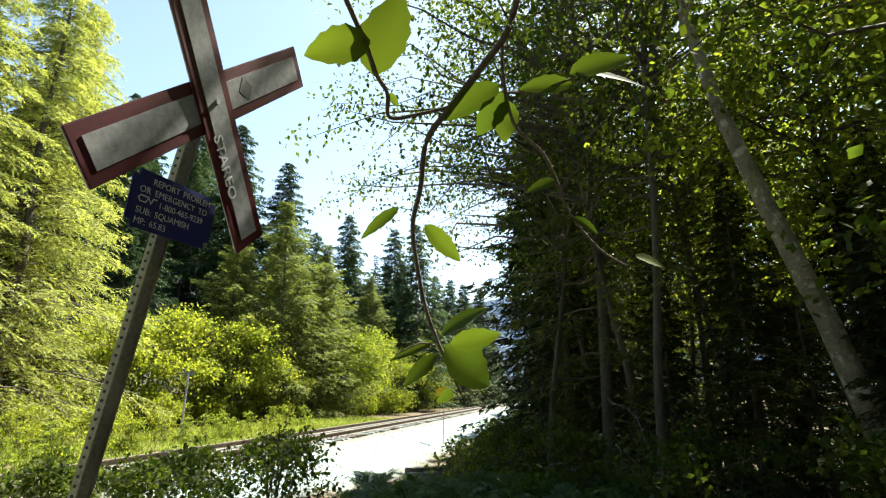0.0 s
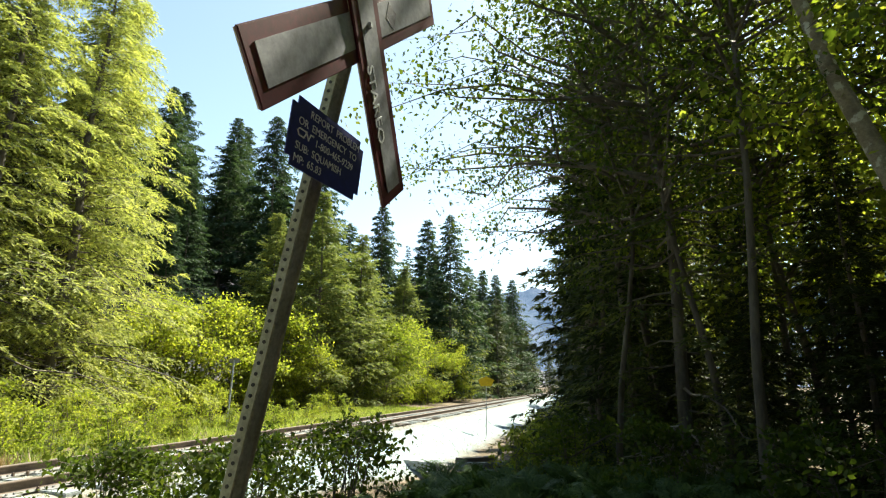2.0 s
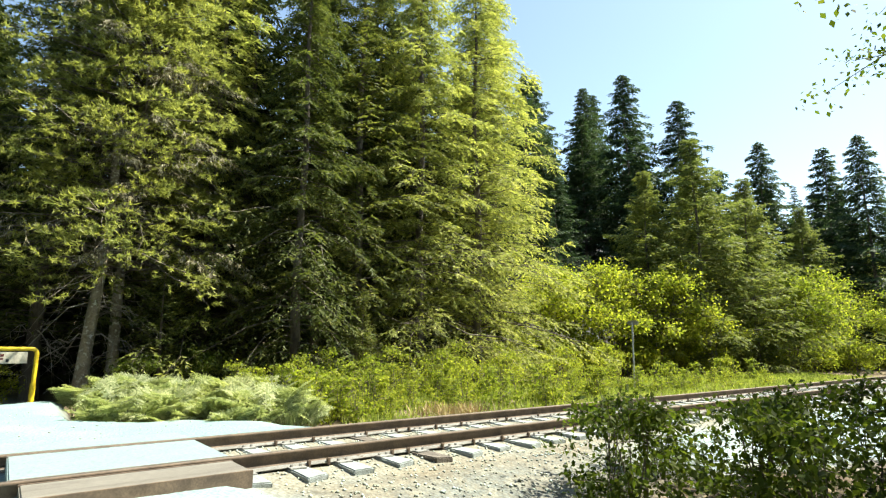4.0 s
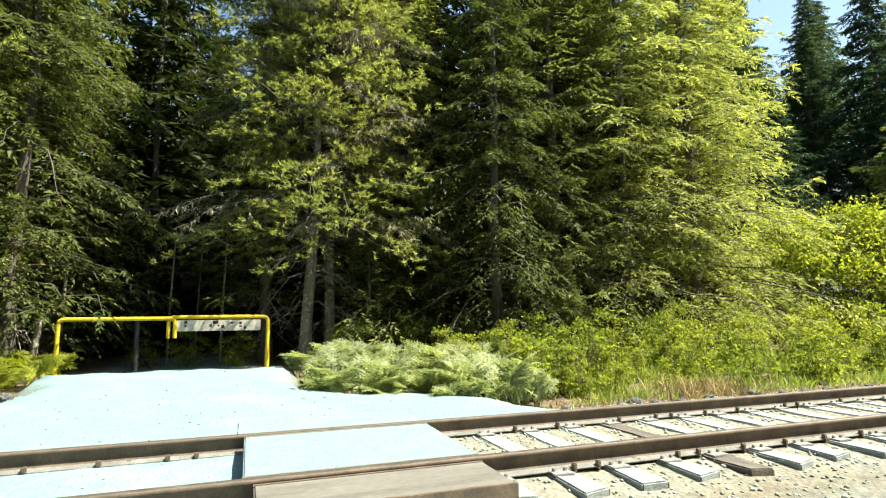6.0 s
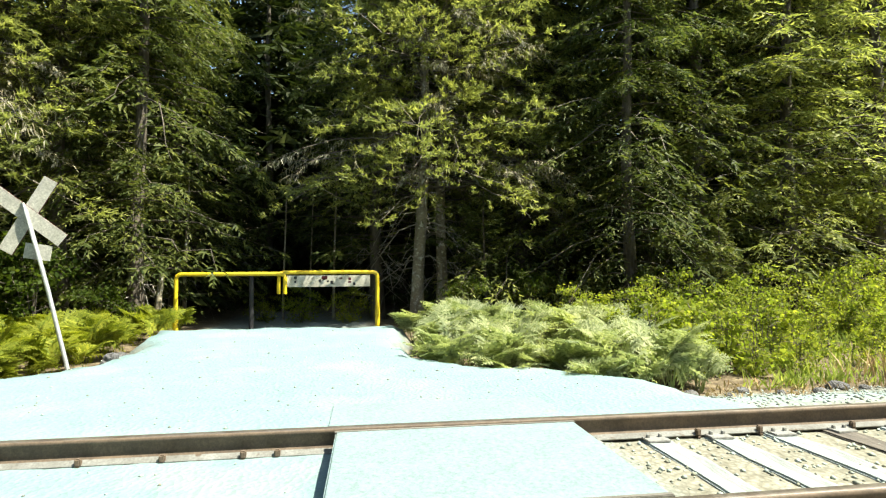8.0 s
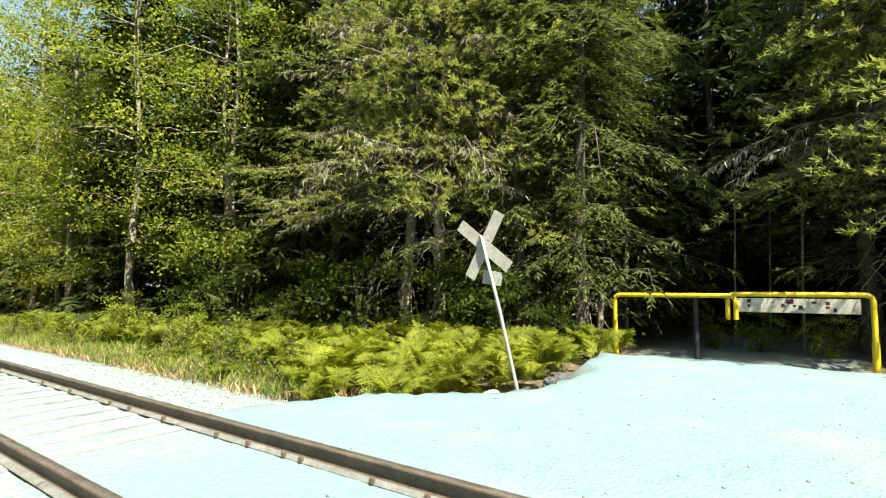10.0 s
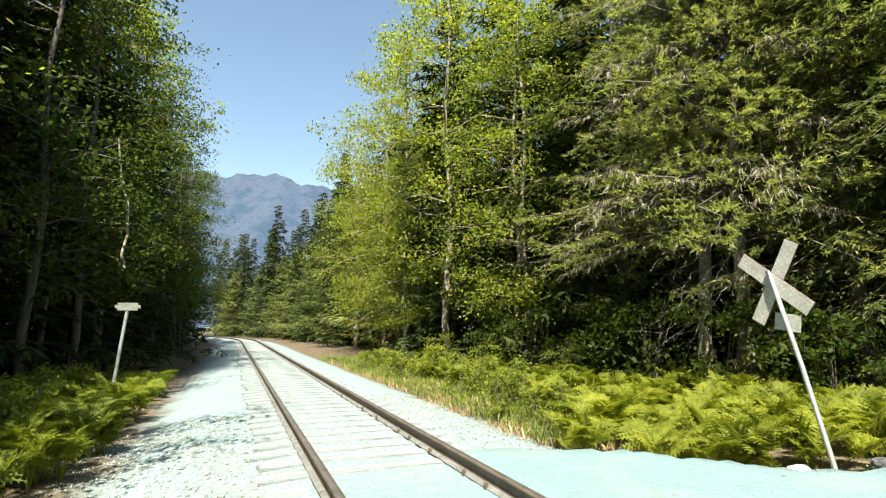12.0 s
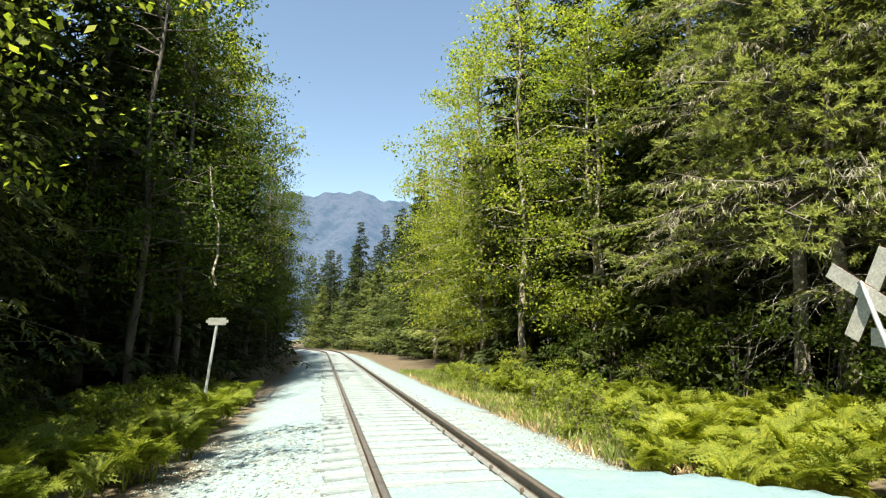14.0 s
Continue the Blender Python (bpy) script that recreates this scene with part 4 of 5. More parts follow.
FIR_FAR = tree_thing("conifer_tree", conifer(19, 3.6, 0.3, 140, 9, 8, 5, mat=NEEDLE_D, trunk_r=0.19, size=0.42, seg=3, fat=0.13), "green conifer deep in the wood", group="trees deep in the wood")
FIR_BLUE = tree_thing("conifer_tree", conifer(20, 5.6, 1.0, 240, 11, 8, 6, droop=0.4, mat=NEEDLE_B, trunk_r=0.2, size=0.44, seg=3, fat=0.14, taper=0.8), "dark blue-green conifer on the hillside", group="trees on the hill")
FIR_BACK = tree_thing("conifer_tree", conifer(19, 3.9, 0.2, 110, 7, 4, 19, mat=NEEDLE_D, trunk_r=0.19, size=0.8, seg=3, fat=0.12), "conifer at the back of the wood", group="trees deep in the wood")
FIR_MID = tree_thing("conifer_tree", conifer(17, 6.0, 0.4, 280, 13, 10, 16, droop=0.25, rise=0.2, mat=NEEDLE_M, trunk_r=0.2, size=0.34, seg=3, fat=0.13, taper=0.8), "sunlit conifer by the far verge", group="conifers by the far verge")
AIRY = tree_thing("hemlock_tree", conifer(15, 3.1, 1.2, 85, 14, 11, 17, droop=0.35, rise=0.05, mat=NEEDLE, trunk_r=0.13, size=0.17, dead=22), "airy hemlock with open boughs and bare lower branches", group="trees of the east wood")
YOUNG = tree_thing("young_conifer", conifer(7, 1.9, 0.1, 95, 11, 8, 7, droop=0.2, rise=0.3, mat=NEEDLE, trunk_r=0.07, size=0.16, seg=3, taper=1.0), "young green fir at the edge of the wood", group="young firs")
ALDER = tree_thing("alder_tree", broadleaf(15, 3.0, 1.6, 80, 10500, 8, LEAF_Y, BARK_PALE, 0.12, 0.12, clump=0.75), "tall alder with yellow-green leaves and pale bark", group="alders along the track")
ALDER_G = tree_thing("alder_tree", broadleaf(15, 3.0, 2.0, 80, 9500, 9, LEAF, BARK, 0.12, 0.12, clump=0.75), "tall alder with green leaves and slender dark trunk", group="alders along the track")
ALDER_S = tree_thing("alder_tree", broadleaf(13, 2.9, 4.6, 46, 4200, 18, LEAF, BARK, 0.08, 0.085, clump=0.6), "slender alder with sparse hanging leaves", group="alders along the track")
ALDER_O = tree_thing("alder_tree", broadleaf(10, 4.2, 4.0, 64, 9000, 28, LEAF, BARK, 0.06, 0.085, lean=-0.10, clump=0.6), "alder leaning over the clearing with small hanging leaves", group="alders along the track")
WEED = tree_thing("leafy_weed", broadleaf(0.95, 0.4, 0.05, 24, 620, 14, LEAF_Y, BARK, 0.008, 0.07, clump=0.16, stems=6), "bright yellow-green leafy weed", "weed", "weeds of the verge")
SHRUB_Y = tree_thing("willow_shrub", broadleaf(5.0, 2.1, 0.3, 60, 10500, 10, LEAF_Y, BARK, 0.03, 0.13, clump=0.7, stems=6), "rounded yellow-green willow shrub", "shrub", "shrubs of the verge")
SHRUB = tree_thing("leafy_shrub", broadleaf(1.5, 0.75, 0.1, 36, 1900, 12, LEAF, BARK, 0.014, 0.075, clump=0.25, stems=6), "low leafy green shrub", "shrub", "shrubs of the verge")
SHRUB_L = tree_thing("leafy_shrub", broadleaf(1.5, 0.8, 0.1, 36, 1900, 13, LEAF_Y, BARK, 0.014, 0.075, clump=0.25, stems=6), "low shrub with yellow-green leaves coloured as sunlit", "shrub", "shrubs of the verge")

rng = np.random.default_rng(77)


def wood(kinds, xs, y0, y1, step, jitter=0.7, low=0.85, high=1.15, skip=None):
    for x in xs:
        y = y0 + rng.uniform(0, step)
        while y < y1:
            px, py = x + rng.normal(0, jitter), y + rng.normal(0, jitter)
            if not (skip and skip(px, py)):
                plant(kinds[rng.integers(0, len(kinds))], px + float(bend(py)) * (1 if py < -55 else 0), py, rng.uniform(0, 360), rng.uniform(low, high), rng.normal(0, 1.2))
            y += step * rng.uniform(0.75, 1.3)


def trail(x, y):
    return -4.2 < y < 1.0 and x > -19


# heroes of the west wood
place_first(FIR_A, -12.4, 9.0, 20, 1.0)
place_first(FIR_B, -10.3, 7.4, 80, 0.95)
place_first(FIR_Y, -11.5, 13.2, 140, 1.0)
place_first(PINE, -11.6, 1.9, 60, 1.0, 1.5)
for ob, x, y, a, s, tl in ((PINE, -12.2, 2.6, 200, 0.95, -1.5), (FIR_Y, -12.2, 17.0, 10, 1.1, 0), (FIR_Y, -14.6, 20.5, 170, 1.1, 0), (FIR_A, -11.8, 10.4, 260, 1.05, 0), (FIR_Y, -13.6, 5.4, 310, 0.95, 0), (FIR_B, -11.3, -5.2, 30, 1.0, 0),
                          (PINE, -9.6, -9.8, 130, 1.0, 2), (PINE, -9.8, -8.9, 300, 1.0, -2), (FIR_A, -10.2, -13.5, 200, 1.0, 0), (FIR_A, -11.0, -6.9, 90, 0.9, 0), (FIR_B, -14, -5.2, 75, 1.0, 0),
                          (FIR_A, -13.6, 0.8, 0, 0.95, 0)):
    plant(ob, x, y, a, s, tl)
place_first(FIR_FAR, -17, 6)
place_first(FIR_BACK, -24, 8)
place_first(FIR_BLUE, -22.5, 46.5, 0, 1.2)
place_first(FIR_MID, -13, 33, 0, 0.8)
place_first(AIRY, 9.3, 9.4, 0, 0.85)
place_first(ALDER_S, 9.9, 12.2, 30, 0.95, -3)
place_first(ALDER_O, 9.7, 8.6, 0, 1.0)
plant(ALDER_O, 11.3, 9.8, 25, 1.1)
plant(ALDER_O, 9.3, 12.0, -12, 1.15)
plant(ALDER_O, 8.3, 9.8, 200, 0.95)
place_first(YOUNG, -10.8, 3.6, 0, 0.7)
place_first(ALDER, -8.2, -17, 40)
place_first(ALDER_G, 8.3, -12.2, 40, 0.95)
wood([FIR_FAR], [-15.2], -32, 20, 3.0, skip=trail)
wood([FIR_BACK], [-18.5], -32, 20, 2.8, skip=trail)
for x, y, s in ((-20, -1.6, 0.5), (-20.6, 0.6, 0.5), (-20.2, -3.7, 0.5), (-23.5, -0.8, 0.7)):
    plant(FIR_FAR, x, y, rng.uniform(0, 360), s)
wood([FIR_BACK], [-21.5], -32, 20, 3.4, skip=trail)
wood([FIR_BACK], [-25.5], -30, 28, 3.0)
wood([ALDER, ALDER_G, FIR_FAR], [-8.0], -60, -15, 4.2)
wood([FIR_BACK], [-10.8], -62, -14, 3.6)
wood([FIR_BACK], [-9, -13], -125, -60, 6.0)
for ob, x, y, a, s in ((FIR_FAR, -9.2, -19.5, 10, 1.1), (FIR_FAR, -8.8, -25, 100, 1.15), (FIR_MID, -10.4, -31, 200, 0.95), (FIR_MID, -10.2, -38, 300, 0.95), (ALDER, -7.4, -22, 20, 1.4), (ALDER, -7.2, -28, 140, 1.4), (ALDER, -7.6, -34, 260, 1.4), (ALDER, -7.5, -42, 60, 1.3), (FIR_MID, -9.6, -47, 50, 0.9), (FIR_MID, -9.0, -56, 150, 0.85), (FIR_MID, -8.0, -66, 250, 0.8), (FIR_MID, -6.6, -77, 350, 0.75), (FIR_MID, -5.5, -87, 20, 0.75), (FIR_MID, -2.5, -96, 110, 0.7), (FIR_MID, 1.5, -106, 230, 0.7), (ALDER_G, 5.4, -31, 90, 1.05), (ALDER_G, 5.2, -38, 200, 1.05), (ALDER_G, 5.4, -46, 10, 1.05),
                      (ALDER_G, 6.4, -15.5, 50, 1.05), (ALDER_G, 6.2, -19, 170, 1.1), (ALDER, 6.4, -23, 290, 1.15), (ALDER_G, 6.2, -28, 30, 1.1), (FIR_FAR, 8.2, -16.5, 80, 1.0), (FIR_FAR, 8.6, -10.4, 10, 0.85), (FIR_FAR, 8.3, -21.5, 40, 1.0)):
    plant(ob, x, y, a, s)
wood([FIR_BACK], [-29.5], -16, 14, 2.3, jitter=0.4)
# hill, far end of the clearing
for x, y, s in ((-18.8, 50, 1.2), (-27.5, 46, 0.8), (-6.9, 59, 1.05), (-14.5, 57, 1.1), (-10.8, 63, 1.1), (-31, 41, 0.9), (-35, 47, 0.95), (-20, 60, 0.9), (-38, 38, 0.95), (-33, 56, 1.0), (-24, 37, 0.6), (-29, 34, 0.6), (-21, 44, 0.7), (-27, 39, 0.55), (-22, 33, 0.5), (-33, 36, 0.7)):
    plant(FIR_BLUE, x, y, rng.uniform(0, 360), s)
for x, y, s in ((-11.0, 36, 0.95), (-9.5, 40, 0.8), (-12.5, 46, 0.85), (-10, 52, 0.8), (-13, 58, 0.8), (-9, 64, 0.75), (-8, 72, 0.7), (-7, 84, 0.7), (-14, 41, 0.9), (-17, 50, 0.9), (-15, 66, 0.9), (-12, 80, 0.9)):
    plant(FIR_MID, x, y, rng.uniform(0, 360), s)
for x, y, k in ((-9, 78, 0.95), (-12.5, 72, 1.0), (-6.8, 90, 1.0), (-5.4, 100, 1.05), (-15.5, 75, 1.0), (-10, 95, 1.1), (-17, 64, 0.95), (-25, 52, 0.9), (-30, 50, 0.95)):
    plant(FIR_BLUE, x, y, rng.uniform(0, 360), k)
wood([FIR_BLUE], [-43], 30, 80, 6.5)
wood([FIR_BLUE, FIR_FAR], [-20, -10], 85, 130, 6.5)
place_first(SHRUB_Y, -13.2, 27, 0, 1.35)
for x, y, s in ((-11.5, 30.5, 1.3), (-15.5, 25, 1.35), (-8.2, 42, 1.35), (-6.4, 48, 1.3), (-6.4, 57, 1.25), (-17, 29, 1.2), (-9.5, 34, 0.8), (-14.8, 20.5, 0.9)):
    plant(SHRUB_Y, x, y, rng.uniform(0, 360), s)

# east wood, behind and beside the first stretch
place = ((9.2, 13.0, 0.8), (8.9, 19.5, 0.85), (8.7, 24, 0.85), (10.6, 15.8, 0.85), (10.4, 20, 0.7), (12.4, 17.5, 0.6))
for x, y, s in place:
    plant(AIRY, x, y, rng.uniform(0, 360), s)
wood([FIR_FAR], [8.8], 27, 80, 4.6)
wood([FIR_BACK], [12, 16], 27, 80, 4.6)
wood([FIR_BACK], [-5.8, 6.5], 78, 140, 5.0, low=0.55, high=0.8)
wood([FIR_BACK], [-2, 2], 142, 150, 3.0, low=0.5, high=0.7)
for x, y, s in ((16.4, 10.0, 0.9), (15, 4.2, 0.85), (14.2, 11.4, 0.95), (13.4, 15.6, 0.85)):
    plant(ALDER_G, x, y, rng.uniform(0, 360), s)
wood([FIR_BACK], [17.5], -30, 2, 3.4)
wood([FIR_BACK], [18.5], 2, 27, 3.0, low=0.4, high=0.5)
# Added alders out of view, to shade the sign and the path.
for x, y, s in ((11.7, 3.9, 0.8), (12.0, 0.3, 0.8), (11.2, -3.6, 0.75)):
    plant(ALDER_G, x, y, rng.uniform(0, 360), s)
wood([ALDER_G, ALDER_G, FIR_FAR], [6.6], -62, -16, 3.2, low=0.85, high=1.05)
wood([FIR_BACK], [9.2], -60, -15, 3.4, low=0.8, high=1.0)
wood([FIR_FAR], [9.4], -15, -6, 3.4, low=0.8, high=1.0)
wood([FIR_BACK], [12.5], -60, -5, 3.0, low=0.8, high=1.0)
# First two: added mostly out of view, to shade the growth beyond them.
for x, y, s in ((9.6, -6.2, 0.85), (12.4, -3.4, 0.9), (8.2, -8.2, 0.9)):
    plant(FIR_B, x, y, rng.uniform(0, 360), s)
for x, y, k in ((8.7, 12.6, 0.6), (8.1, 15.2, 0.65), (8.0, 21.0, 0.75), (9.6, 17.0, 0.7), (14.8, 16.5, 0.7), (16.6, 7.6, 0.75), (17.0, 13.0, 0.75), (16.2, 3.6, 0.75)):
    plant(FIR_FAR, x, y, rng.uniform(0, 360), k)
wood([FIR_BACK], [7, 11], -125, -60, 6.0)
for x, y, s in ((13.0, 5.5, 0.2), (15.5, 8.5, 0.25), (16, 12, 0.3), (13, 17, 0.3), (15.5, 2.5, 0.25), (10.5, 22, 0.4), (18, 16, 0.45), (14.5, -3, 0.4), (12.8, 11.2, 0.3)):
    plant(FIR_FAR, x, y, rng.uniform(0, 360), s)
for x, y, s in ((-24, -3.5, 0.5), (-24.5, -0.5, 0.5), (-21, -5.5, 0.45), (-21.5, 2.2, 0.45), (-28, -2, 0.7), (-27.5, 1.5, 0.7), (-17, -6.2, 0.4), (-17.5, 3.4, 0.4), (-23, -2.0, 0.9), (-14.5, 4.6, 0.4), (-15, -8.2, 0.4), (-14, 8.6, 0.4), (-14.5, -11.5, 0.4)):
    plant(FIR_FAR, x, y, rng.uniform(0, 360), s)
plant(ALDER_S, 9.6, 6.9, 200, 0.8, -4)
plant(ALDER_S, 8.1, 13.2, 120, 0.9, -3)
plant(AIRY, 7.9, 17.2, 20, 0.85)
# Understory firs in the same shade-darkened needles.
for x, y, k in ((10.6, 6.6, 0.55), (11.4, 5.2, 0.5), (12.0, 7.2, 0.6), (10.0, 8.0, 0.5), (11.2, 8.8, 0.6), (12.8, 5.8, 0.55), (12.9, 8.8, 0.6), (10.2, 10.2, 0.6), (9.4, 11.0, 0.5), (13.4, 7.2, 0.6), (12.4, 10.6, 0.6), (9.2, 15.6, 0.6), (8.6, 17.8, 0.5), (14.4, 10.8, 0.6), (12.2, 3.4, 0.45)):
    plant(FIR_FAR, x, y, rng.uniform(0, 360), k * 0.42)

CANOPY = tree_thing("alder_tree", broadleaf(9.5, 3.3, 3.3, 70, 11000, 33, LEAF_Y, BARK, 0.08, 0.10, clump=0.7), "leafy alder with a wide sunlit green canopy", group="alders along the track")
place_first(CANOPY, 12.4, 7.9, 10, 1.0)
# Last three stand out of view, added to shade bracken and sign.
for x, y, a, k in ((11.0, 10.2, 120, 0.9), (14.2, 9.6, 230, 1.1), (13.8, 5.6, 320, 1.0), (14.6, 13.2, 60, 1.1), (11.6, 13.6, 190, 0.95), (15.6, 6.8, 150, 1.15), (8.4, -3.4, 40, 1.2), (6.8, -5.0, 250, 1.1), (10.6, -1.6, 330, 1.15)):
    plant(CANOPY, x, y, a, k)

# leaning pale alder trunk
LEANER = tree_thing("alder_tree", broadleaf(11, 2.0, 6.0, 26, 2600, 31, LEAF, BARK_PALE, 0.13, 0.11, lean=-0.2, clump=0.6), "leaning alder with mottled pale bark", group="alders along the track")
place_first(LEANER, 11.5, 5.7, -20, 1.0)

# ---- undergrowth ----
def west_fern(x, y):
    return (np.hypot(x + 4.2, y + 3.2) > 0.65) & (np.hypot(x + 4.5, y + 4.0) > 0.3) & (apron(x, y) < 0.15) & (x > -8.3 - 0.3 * np.abs(y - 3)) & (x < -2.3 - 0.4 * np.sin(y * 1.3) - 1.6 * smooth(-4.5, -8.0, y))


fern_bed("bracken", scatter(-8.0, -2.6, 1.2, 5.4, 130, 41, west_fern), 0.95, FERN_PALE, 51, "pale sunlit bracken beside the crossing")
fern_bed("bracken", scatter(-9.5, -2.6, -9.5, -3.0, 270, 42, west_fern), 0.78, FERN, 52, "yellow-green bracken along the track")
fern_bed("bracken", scatter(-7.4, -4.3, -26, -8.5, 180, 43), 0.75, FERN, 53, "yellow-green bracken along the track")
fern_bed("bracken", scatter(3.3, 6.5, -17, -5.2, 210, 44), 0.8, FERN, 54, "green bracken at the edge of the wood")
fern_bed("bracken", scatter(5.6, 10.5, 2.8, 9.0, 120, 45, lambda x, y: (np.hypot(x - 8.4, y) > 2.2)), 0.75, FERN_SHADE, 55, "ferns under the trees, coloured dark as in shade")
fern_bed("bracken", scatter(6.2, 9.0, 8, 18, 70, 46), 0.75, FERN_SHADE, 56, "ferns under the trees, coloured dark as in shade")
blades("grass", scatter(-9.5, -3.2, 5.5, 40, 4200, 47), 0.32, GRASS, 57, "sunlit yellow-green grass of the verge")
blades("grass", scatter(-6, -2.9, -30, -6, 2600, 48), 0.35, GRASS, 58, "dry yellow-green grass along the track")
blades("dry_weeds", scatter(-4.7, -2.7, -26, -5, 1000, 49), 0.28, DRY, 59, "dry pinkish-brown weeds at the edge of the ballast", 6)
blades("dry_weeds", scatter(-3.6, -2.7, 4, 14, 90, 50), 0.14, DRY, 60, "dry brown weeds at the edge of the ballast", 6)
place_first(SHRUB, 3.6, 4.6, 0, 0.8)
for x, y, s in ((3.0, 5.2, 0.75), (4.3, 5.4, 0.85), (3.9, 6.4, 0.8), (5.0, 4.6, 0.8), (5.4, 6.0, 0.9), (4.7, 7.2, 0.9), (2.8, 6.4, 0.6), (7.6, 9.6, 1.0), (7.8, 12, 1.0), (8.8, 8.0, 1.0), (9.8, 5.2, 0.9), (10.6, 3.9, 0.9),
                (-9.6, 2.9, 0.9), (-10.6, 4.8, 1.1), (-10.3, 7.4, 1.1), (-9.0, -5.2, 0.9), (-9.5, -7.5, 1.0), (-9.0, -11, 1.1), (-8.2, -14, 1.1), (-8.7, -8.4, 1.6), (-8.3, -10.2, 1.8), (-8.7, -12.4, 1.7), (-7.9, -15.4, 1.6), (-9.3, -6.6, 1.5), (-7.7, -17.2, 1.7), (6.3, -8.2, 0.9), (6.8, -11.4, 1.0)):
    plant(SHRUB, x, y, rng.uniform(0, 360), s)
place_first(SHRUB_L, -7.6, 6.2, 0, 0.9)
# First three stand in the wood's shade; brighter leaves imitate sun on them.
for x, y, s in ((-12.6, -1.3, 0.75), (-12.2, 0.0, 0.7), (-13.4, -2.6, 0.6), (-8.4, 7.6, 1.0), (-7.4, 8.6, 0.9), (-8.6, 9.8, 1.1), (-7.6, 11.2, 1.0), (-8.8, 12.6, 1.2), (-8.0, 14.4, 1.0), (-9.4, 16, 1.2), (-8.6, 18.4, 1.1), (-10.2, 20.4, 1.2), (-9.4, 23, 1.2), (-8.0, 5.0, 0.8), (-5.6, 15.5, 0.6), (-7.0, 9.9, 0.6),
                (6.7, 16.2, 0.9), (6.2, 19.2, 0.9), (6.5, 22.0, 1.1), (7.5, 11.6, 0.8), (7.2, 13.6, 0.9), (-7.4, -12.6, 0.8), (-6.6, -16.5, 0.9), (-6.8, -21, 1.0), (4.9, -13.4, 0.7)):
    plant(SHRUB_L, x, y, rng.uniform(0, 360), s)
for x, y, s in ((8.6, 11.0, 0.45), (8.4, 17, 0.6), (10, 8.6, 0.5), (9.6, 12, 0.7), (11.2, 6.6, 0.5), (5.9, -7.2, 0.45), (7.6, -7, 0.6), (-9.4, 9.4, 0.5)):
    plant(YOUNG, x, y, rng.uniform(0, 360), s)

place_first(WEED, -4.6, 6.0, 0, 1.0)
spots = np.concatenate([scatter(-7.4, -3.9, 4.6, 13, 46, 71), scatter(-6.6, -4.0, 13, 30, 26, 72), scatter(-5.0, -3.3, -24, -7, 22, 73), scatter(3.6, 5.2, -16, -8, 10, 74), scatter(5.9, 7.0, 15, 26, 26, 75), scatter(6.8, 7.7, 9, 15, 12, 76)])
for k, (x, y) in enumerate(spots):
    plant(WEED, float(x), float(y), (k * 77) % 360, 0.7 + 0.6 * ((k * 37) % 10) / 10)

# ---- hanging twig close to the path ----
twig = thing("hanging_twig", "thin dark twig hanging overhead with broad toothed green leaves", "branch", at=pose(8.45, 0.7, 2.2))
inv = twig.matrix_basis.inverted()


def stem(pts, r0, r1):
    p = [inv @ Vector(q) for q in pts]
    fine = []
    for k in range(len(p) - 1):
        a, b, c, d = p[max(k - 1, 0)], p[k], p[k + 1], p[min(k + 2, len(p) - 1)]
        for i in range(6):
            t = i / 6
            fine.append(0.5 * (2 * b + (c - a) * t + (2 * a - 5 * b + 4 * c - d) * t * t + (3 * b - a - 3 * c + d) * t ** 3))
    fine.append(p[-1])
    sp = Soup()
    sp.tube([tuple(q) for q in fine], np.linspace(r0, r1, len(fine)), 6)
    part("stem", sp.mesh("stem", BARK, True), None, twig)


def broad_leaf(at, along, face, length, width):
    """An oval toothed leaf, folded a little along its midrib."""
    a, n = Vector(along).normalized(), Vector(face)
    n = (n - a * n.dot(a)).normalized()
    s = a.cross(n)
    k = 11
    v, f = [], []
    for i in range(k):
        t = i / (k - 1)
        w = width / 2 * math.sin(math.pi * t ** 0.8) ** 0.75 * (1 + (0.06 if i % 2 else -0.06)) if 0 < i < k - 1 else 0.001
        c = a * length * t - n * length * 0.12 * t * t
        for q in (-1, -0.5, 0, 0.5, 1):
            v.append(inv @ (Vector(at) + c + s * w * q + n * abs(q) * w * 0.22))
    for i in range(k - 1):
        for j in range(4):
            o = i * 5 + j
            f.append((o, o + 1, o + 6, o + 5))
    part("leaf", np_mesh("leaf", [tuple(q) for q in v], f, LEAF, True), None, twig)


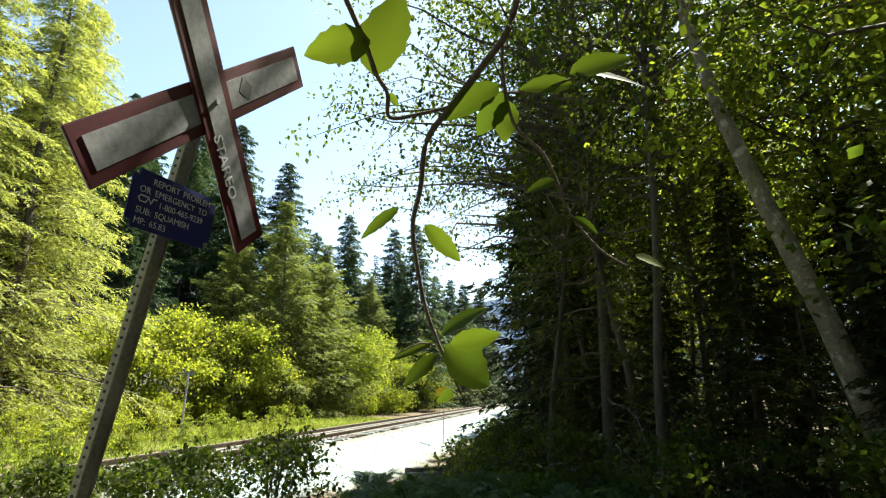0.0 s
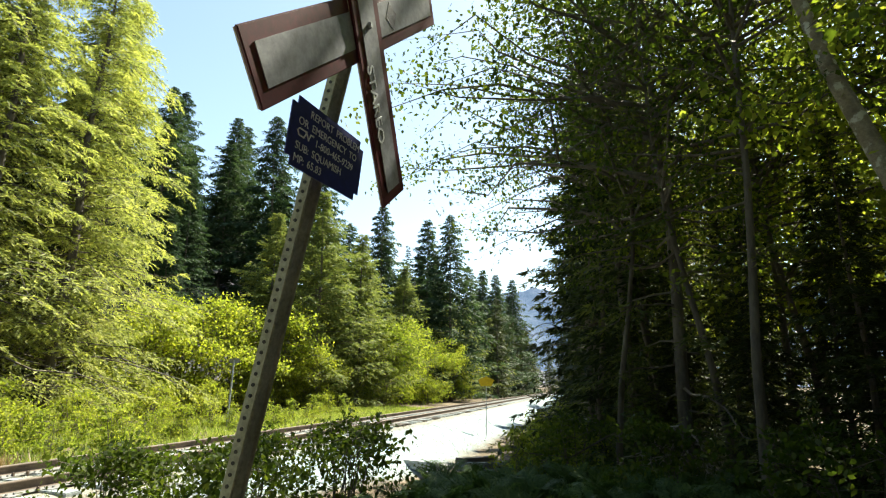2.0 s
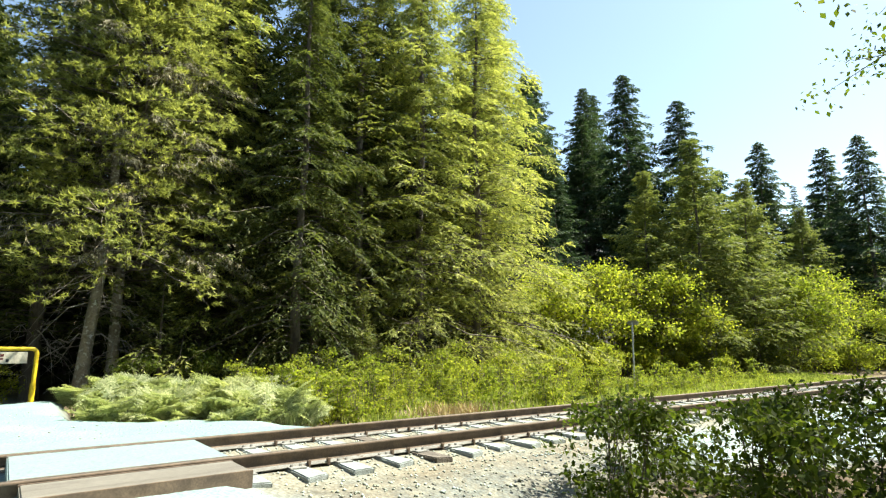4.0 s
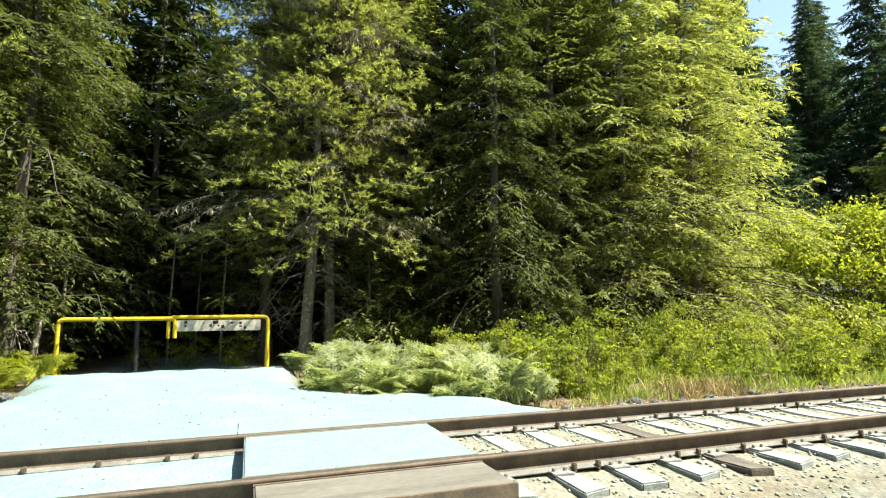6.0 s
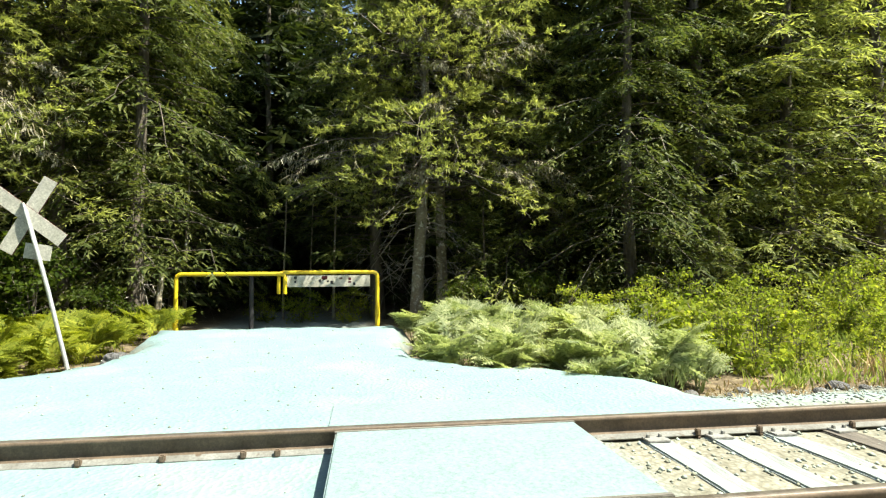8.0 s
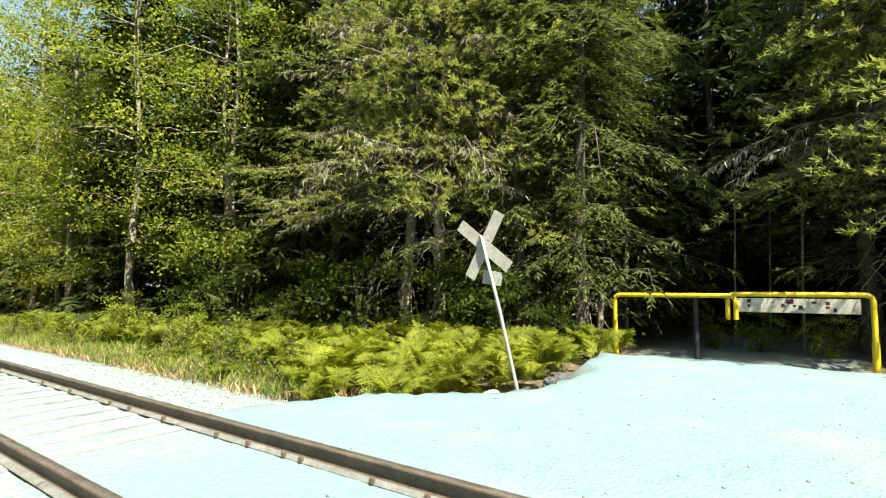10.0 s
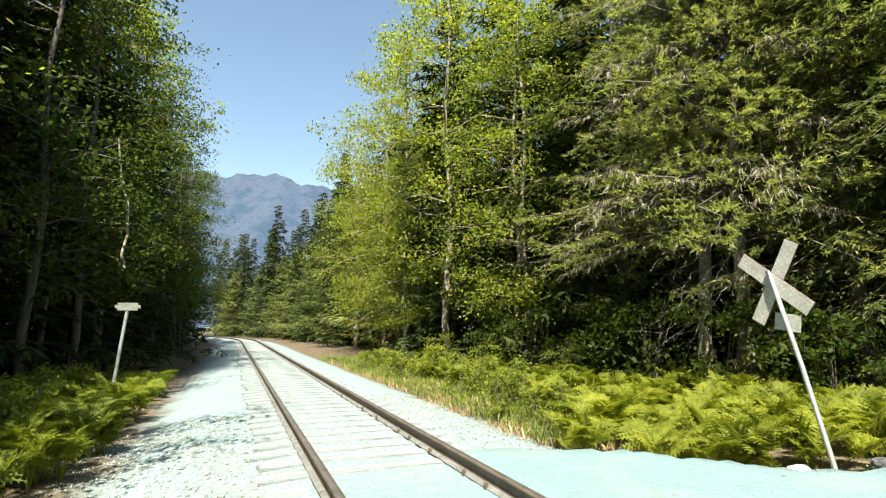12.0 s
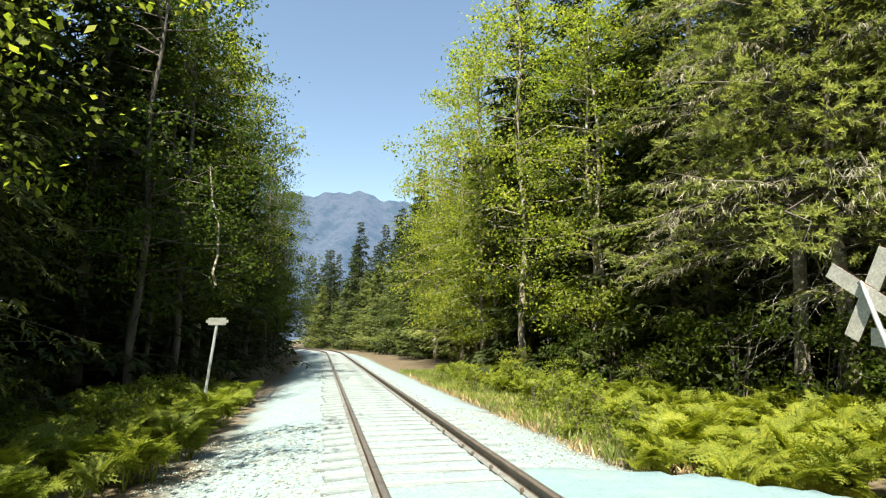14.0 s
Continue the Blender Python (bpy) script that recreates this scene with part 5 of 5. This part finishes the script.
for pts, r0, r1 in (
        ([(8.561, 0.609, 1.784), (8.531, 0.627, 1.698), (8.496, 0.632, 1.652), (8.445, 0.638, 1.593), (8.406, 0.643, 1.543), (8.393, 0.658, 1.480), (8.378, 0.670, 1.426), (8.381, 0.688, 1.363), (8.389, 0.705, 1.308), (8.402, 0.719, 1.265), (8.419, 0.735, 1.222), (8.431, 0.746, 1.190)], 0.0055, 0.002),
        ([(8.287, 0.551, 1.788), (8.324, 0.585, 1.693), (8.341, 0.604, 1.638), (8.355, 0.614, 1.610), (8.356, 0.624, 1.577), (8.396, 0.631, 1.580), (8.440, 0.638, 1.590)], 0.004, 0.0025),
        ([(8.523, 0.627, 1.690), (8.519, 0.641, 1.636), (8.530, 0.663, 1.565), (8.567, 0.682, 1.525), (8.584, 0.696, 1.486), (8.601, 0.713, 1.439), (8.637, 0.733, 1.391), (8.675, 0.748, 1.366)], 0.003, 0.0015),
        ([(8.520, 0.649, 1.608), (8.565, 0.658, 1.612), (8.615, 0.664, 1.627)], 0.002, 0.0015),
        ([(8.398, 0.720, 1.259), (8.378, 0.715, 1.263), (8.342, 0.711, 1.248)], 0.0018, 0.001)):
    stem(pts, r0, r1)
for at, tip, wide, tilt in (
        ((8.336, 0.590, 1.683), (8.252, 0.555, 1.654), 0.058, -0.24),
        ((8.338, 0.604, 1.634), (8.376, 0.593, 1.772), 0.075, 0.27),
        ((8.512, 0.644, 1.620), (8.438, 0.618, 1.565), 0.042, 0.05),
        ((8.520, 0.649, 1.608), (8.478, 0.655, 1.551), 0.039, -0.36),
        ((8.522, 0.652, 1.598), (8.514, 0.680, 1.546), 0.037, -0.43),
        ((8.615, 0.666, 1.620), (8.542, 0.645, 1.615), 0.034, 0.18),
        ((8.613, 0.662, 1.633), (8.701, 0.668, 1.661), 0.042, 0.28),
        ((8.622, 0.663, 1.636), (8.726, 0.700, 1.633), 0.028, 0.83),
        ((8.360, 0.659, 1.451), (8.307, 0.646, 1.409), 0.021, 0.37),
        ((8.395, 0.673, 1.427), (8.441, 0.709, 1.378), 0.028, -0.16),
        ((8.409, 0.718, 1.275), (8.473, 0.690, 1.310), 0.034, 0.86),
        ((8.420, 0.724, 1.261), (8.492, 0.723, 1.273), 0.032, -0.13),
        ((8.411, 0.723, 1.259), (8.472, 0.776, 1.202), 0.063, 0.28),
        ((8.397, 0.718, 1.264), (8.332, 0.709, 1.243), 0.016, 0.56),
        ((8.400, 0.724, 1.247), (8.358, 0.696, 1.206), 0.024, 0.46),
        ((8.418, 0.741, 1.198), (8.398, 0.734, 1.180), 0.018, -0.46),
        ((8.688, 0.747, 1.379), (8.735, 0.770, 1.369), 0.024, 0.80),
        ((8.584, 0.696, 1.487), (8.544, 0.674, 1.468), 0.019, 0.35),
        ((8.605, 0.715, 1.435), (8.638, 0.716, 1.410), 0.018, 0.51),
        ((8.358, 0.615, 1.610), (8.366, 0.634, 1.597), 0.011, -0.27)):
    a, b = Vector(at), Vector(tip)
    broad_leaf(at, b - a, (0.2, -1, tilt), (b - a).length, wide)

# ---- pale dead branch hanging at the wood's edge ----
dead = thing("dead_branch", "pale bare broken branch hanging in the trees", "branch", at=pose(4.6, -15.3, 5.4))
inv2 = dead.matrix_basis.inverted()
sp = Soup()
sp.tube([tuple(inv2 @ Vector(q)) for q in ((4.75, -15.4, 6.4), (4.6, -15.3, 5.35), (4.36, -15.1, 4.6), (4.3, -15.0, 3.7), (4.38, -14.9, 3.2), (4.28, -14.9, 2.85))], [0.02, 0.03, 0.035, 0.035, 0.035, 0.03], 7)
part("stick", sp.mesh("stick", BARK_PALE, True), None, dead, "pale grey broken stick")

# ---- small things by the crossing ----
def rock(x, y, size, mat, label, seed, category="rock"):
    rng = np.random.default_rng(seed)
    bm = bmesh.new()
    bmesh.ops.create_icosphere(bm, subdivisions=2, radius=size)
    for v in bm.verts:
        v.co *= 1 + 0.25 * noise.noise(v.co * (2.2 / size) + Vector((seed, 0, 0)))
        v.co.z *= 0.6
    ob = tagged(part("rock", bm, mat), label, category)
    ob.matrix_basis = pose(x, y, on(x, y) + size * 0.25, 0, 0, rng.uniform(0, 360))


for k, (x, y, s) in enumerate(((-4.9, -3.0, 0.16), (-5.3, -3.25, 0.2), (-5.7, -3.2, 0.13), (-4.5, -2.85, 0.1), (-6.2, -3.45, 0.17), (-3.1, 6.6, 0.13), (-2.9, 8.0, 0.12), (-3.2, 9.3, 0.15))):
    rock(x, y, s, ROCK, "rough grey-brown rock at the edge of the gravel", k + 1)
for k in range(26):
    rock(-2.75 - 0.5 * ((k * 7) % 10) / 10, 3.6 + k * 0.42, 0.05 + 0.05 * ((k * 3) % 7) / 7, ROCK, "small rough rock at the edge of the ballast", k + 30)
# Rock-shaped stand-in for the white litter by the far sign.
rock(-4.8, -3.95, 0.17, WHITE_LUMP, "irregular white lump standing for litter among the bracken", 20)
snag = thing("birch_snag", "short pale broken trunk beside the trail", "tree", at=pose(-10.2, -4.35, on(-10.2, -4.35)))
sp = Soup()
sp.tube([(0, 0, -0.1), (0.02, 0.02, 0.5), (-0.02, 0.05, 1.0), (0.03, 0.12, 1.45)], [0.09, 0.075, 0.07, 0.05], 9)
part("trunk", sp.mesh("trunk", BARK_PALE, True), None, snag)
for x, y, tall, k in ((-13.6, -2.0, 4.2, 0.03), (-13.3, -0.5, 4.6, 0.035), (-14.4, -1.3, 4.0, 0.028), (-12.6, -4.5, 4.4, 0.05)):
    pole = thing("birch_tree", "slender pale birch stem standing in the shaded wood", "tree", "birch stems by the trail", at=pose(x, y, on(x, y)))
    sp = Soup()
    sp.tube([(0, 0, -0.1), (0.03, 0.02, tall * 0.35), (-0.03, 0.06, tall * 0.7), (0.04, 0.1, tall)], [k * 1.2, k, k * 0.8, k * 0.4], 7)
    part("trunk", sp.mesh("trunk", BARK_PALE, True), None, pole)
heap_rng = np.random.default_rng(91)
blades("dead_brush", np.stack([heap_rng.normal(-3.4, 0.35, 60), heap_rng.normal(8.3, 0.5, 60)], 1), 0.5, DRY, 92, "heap of dry brown brush by the ballast", 9, 0.01)
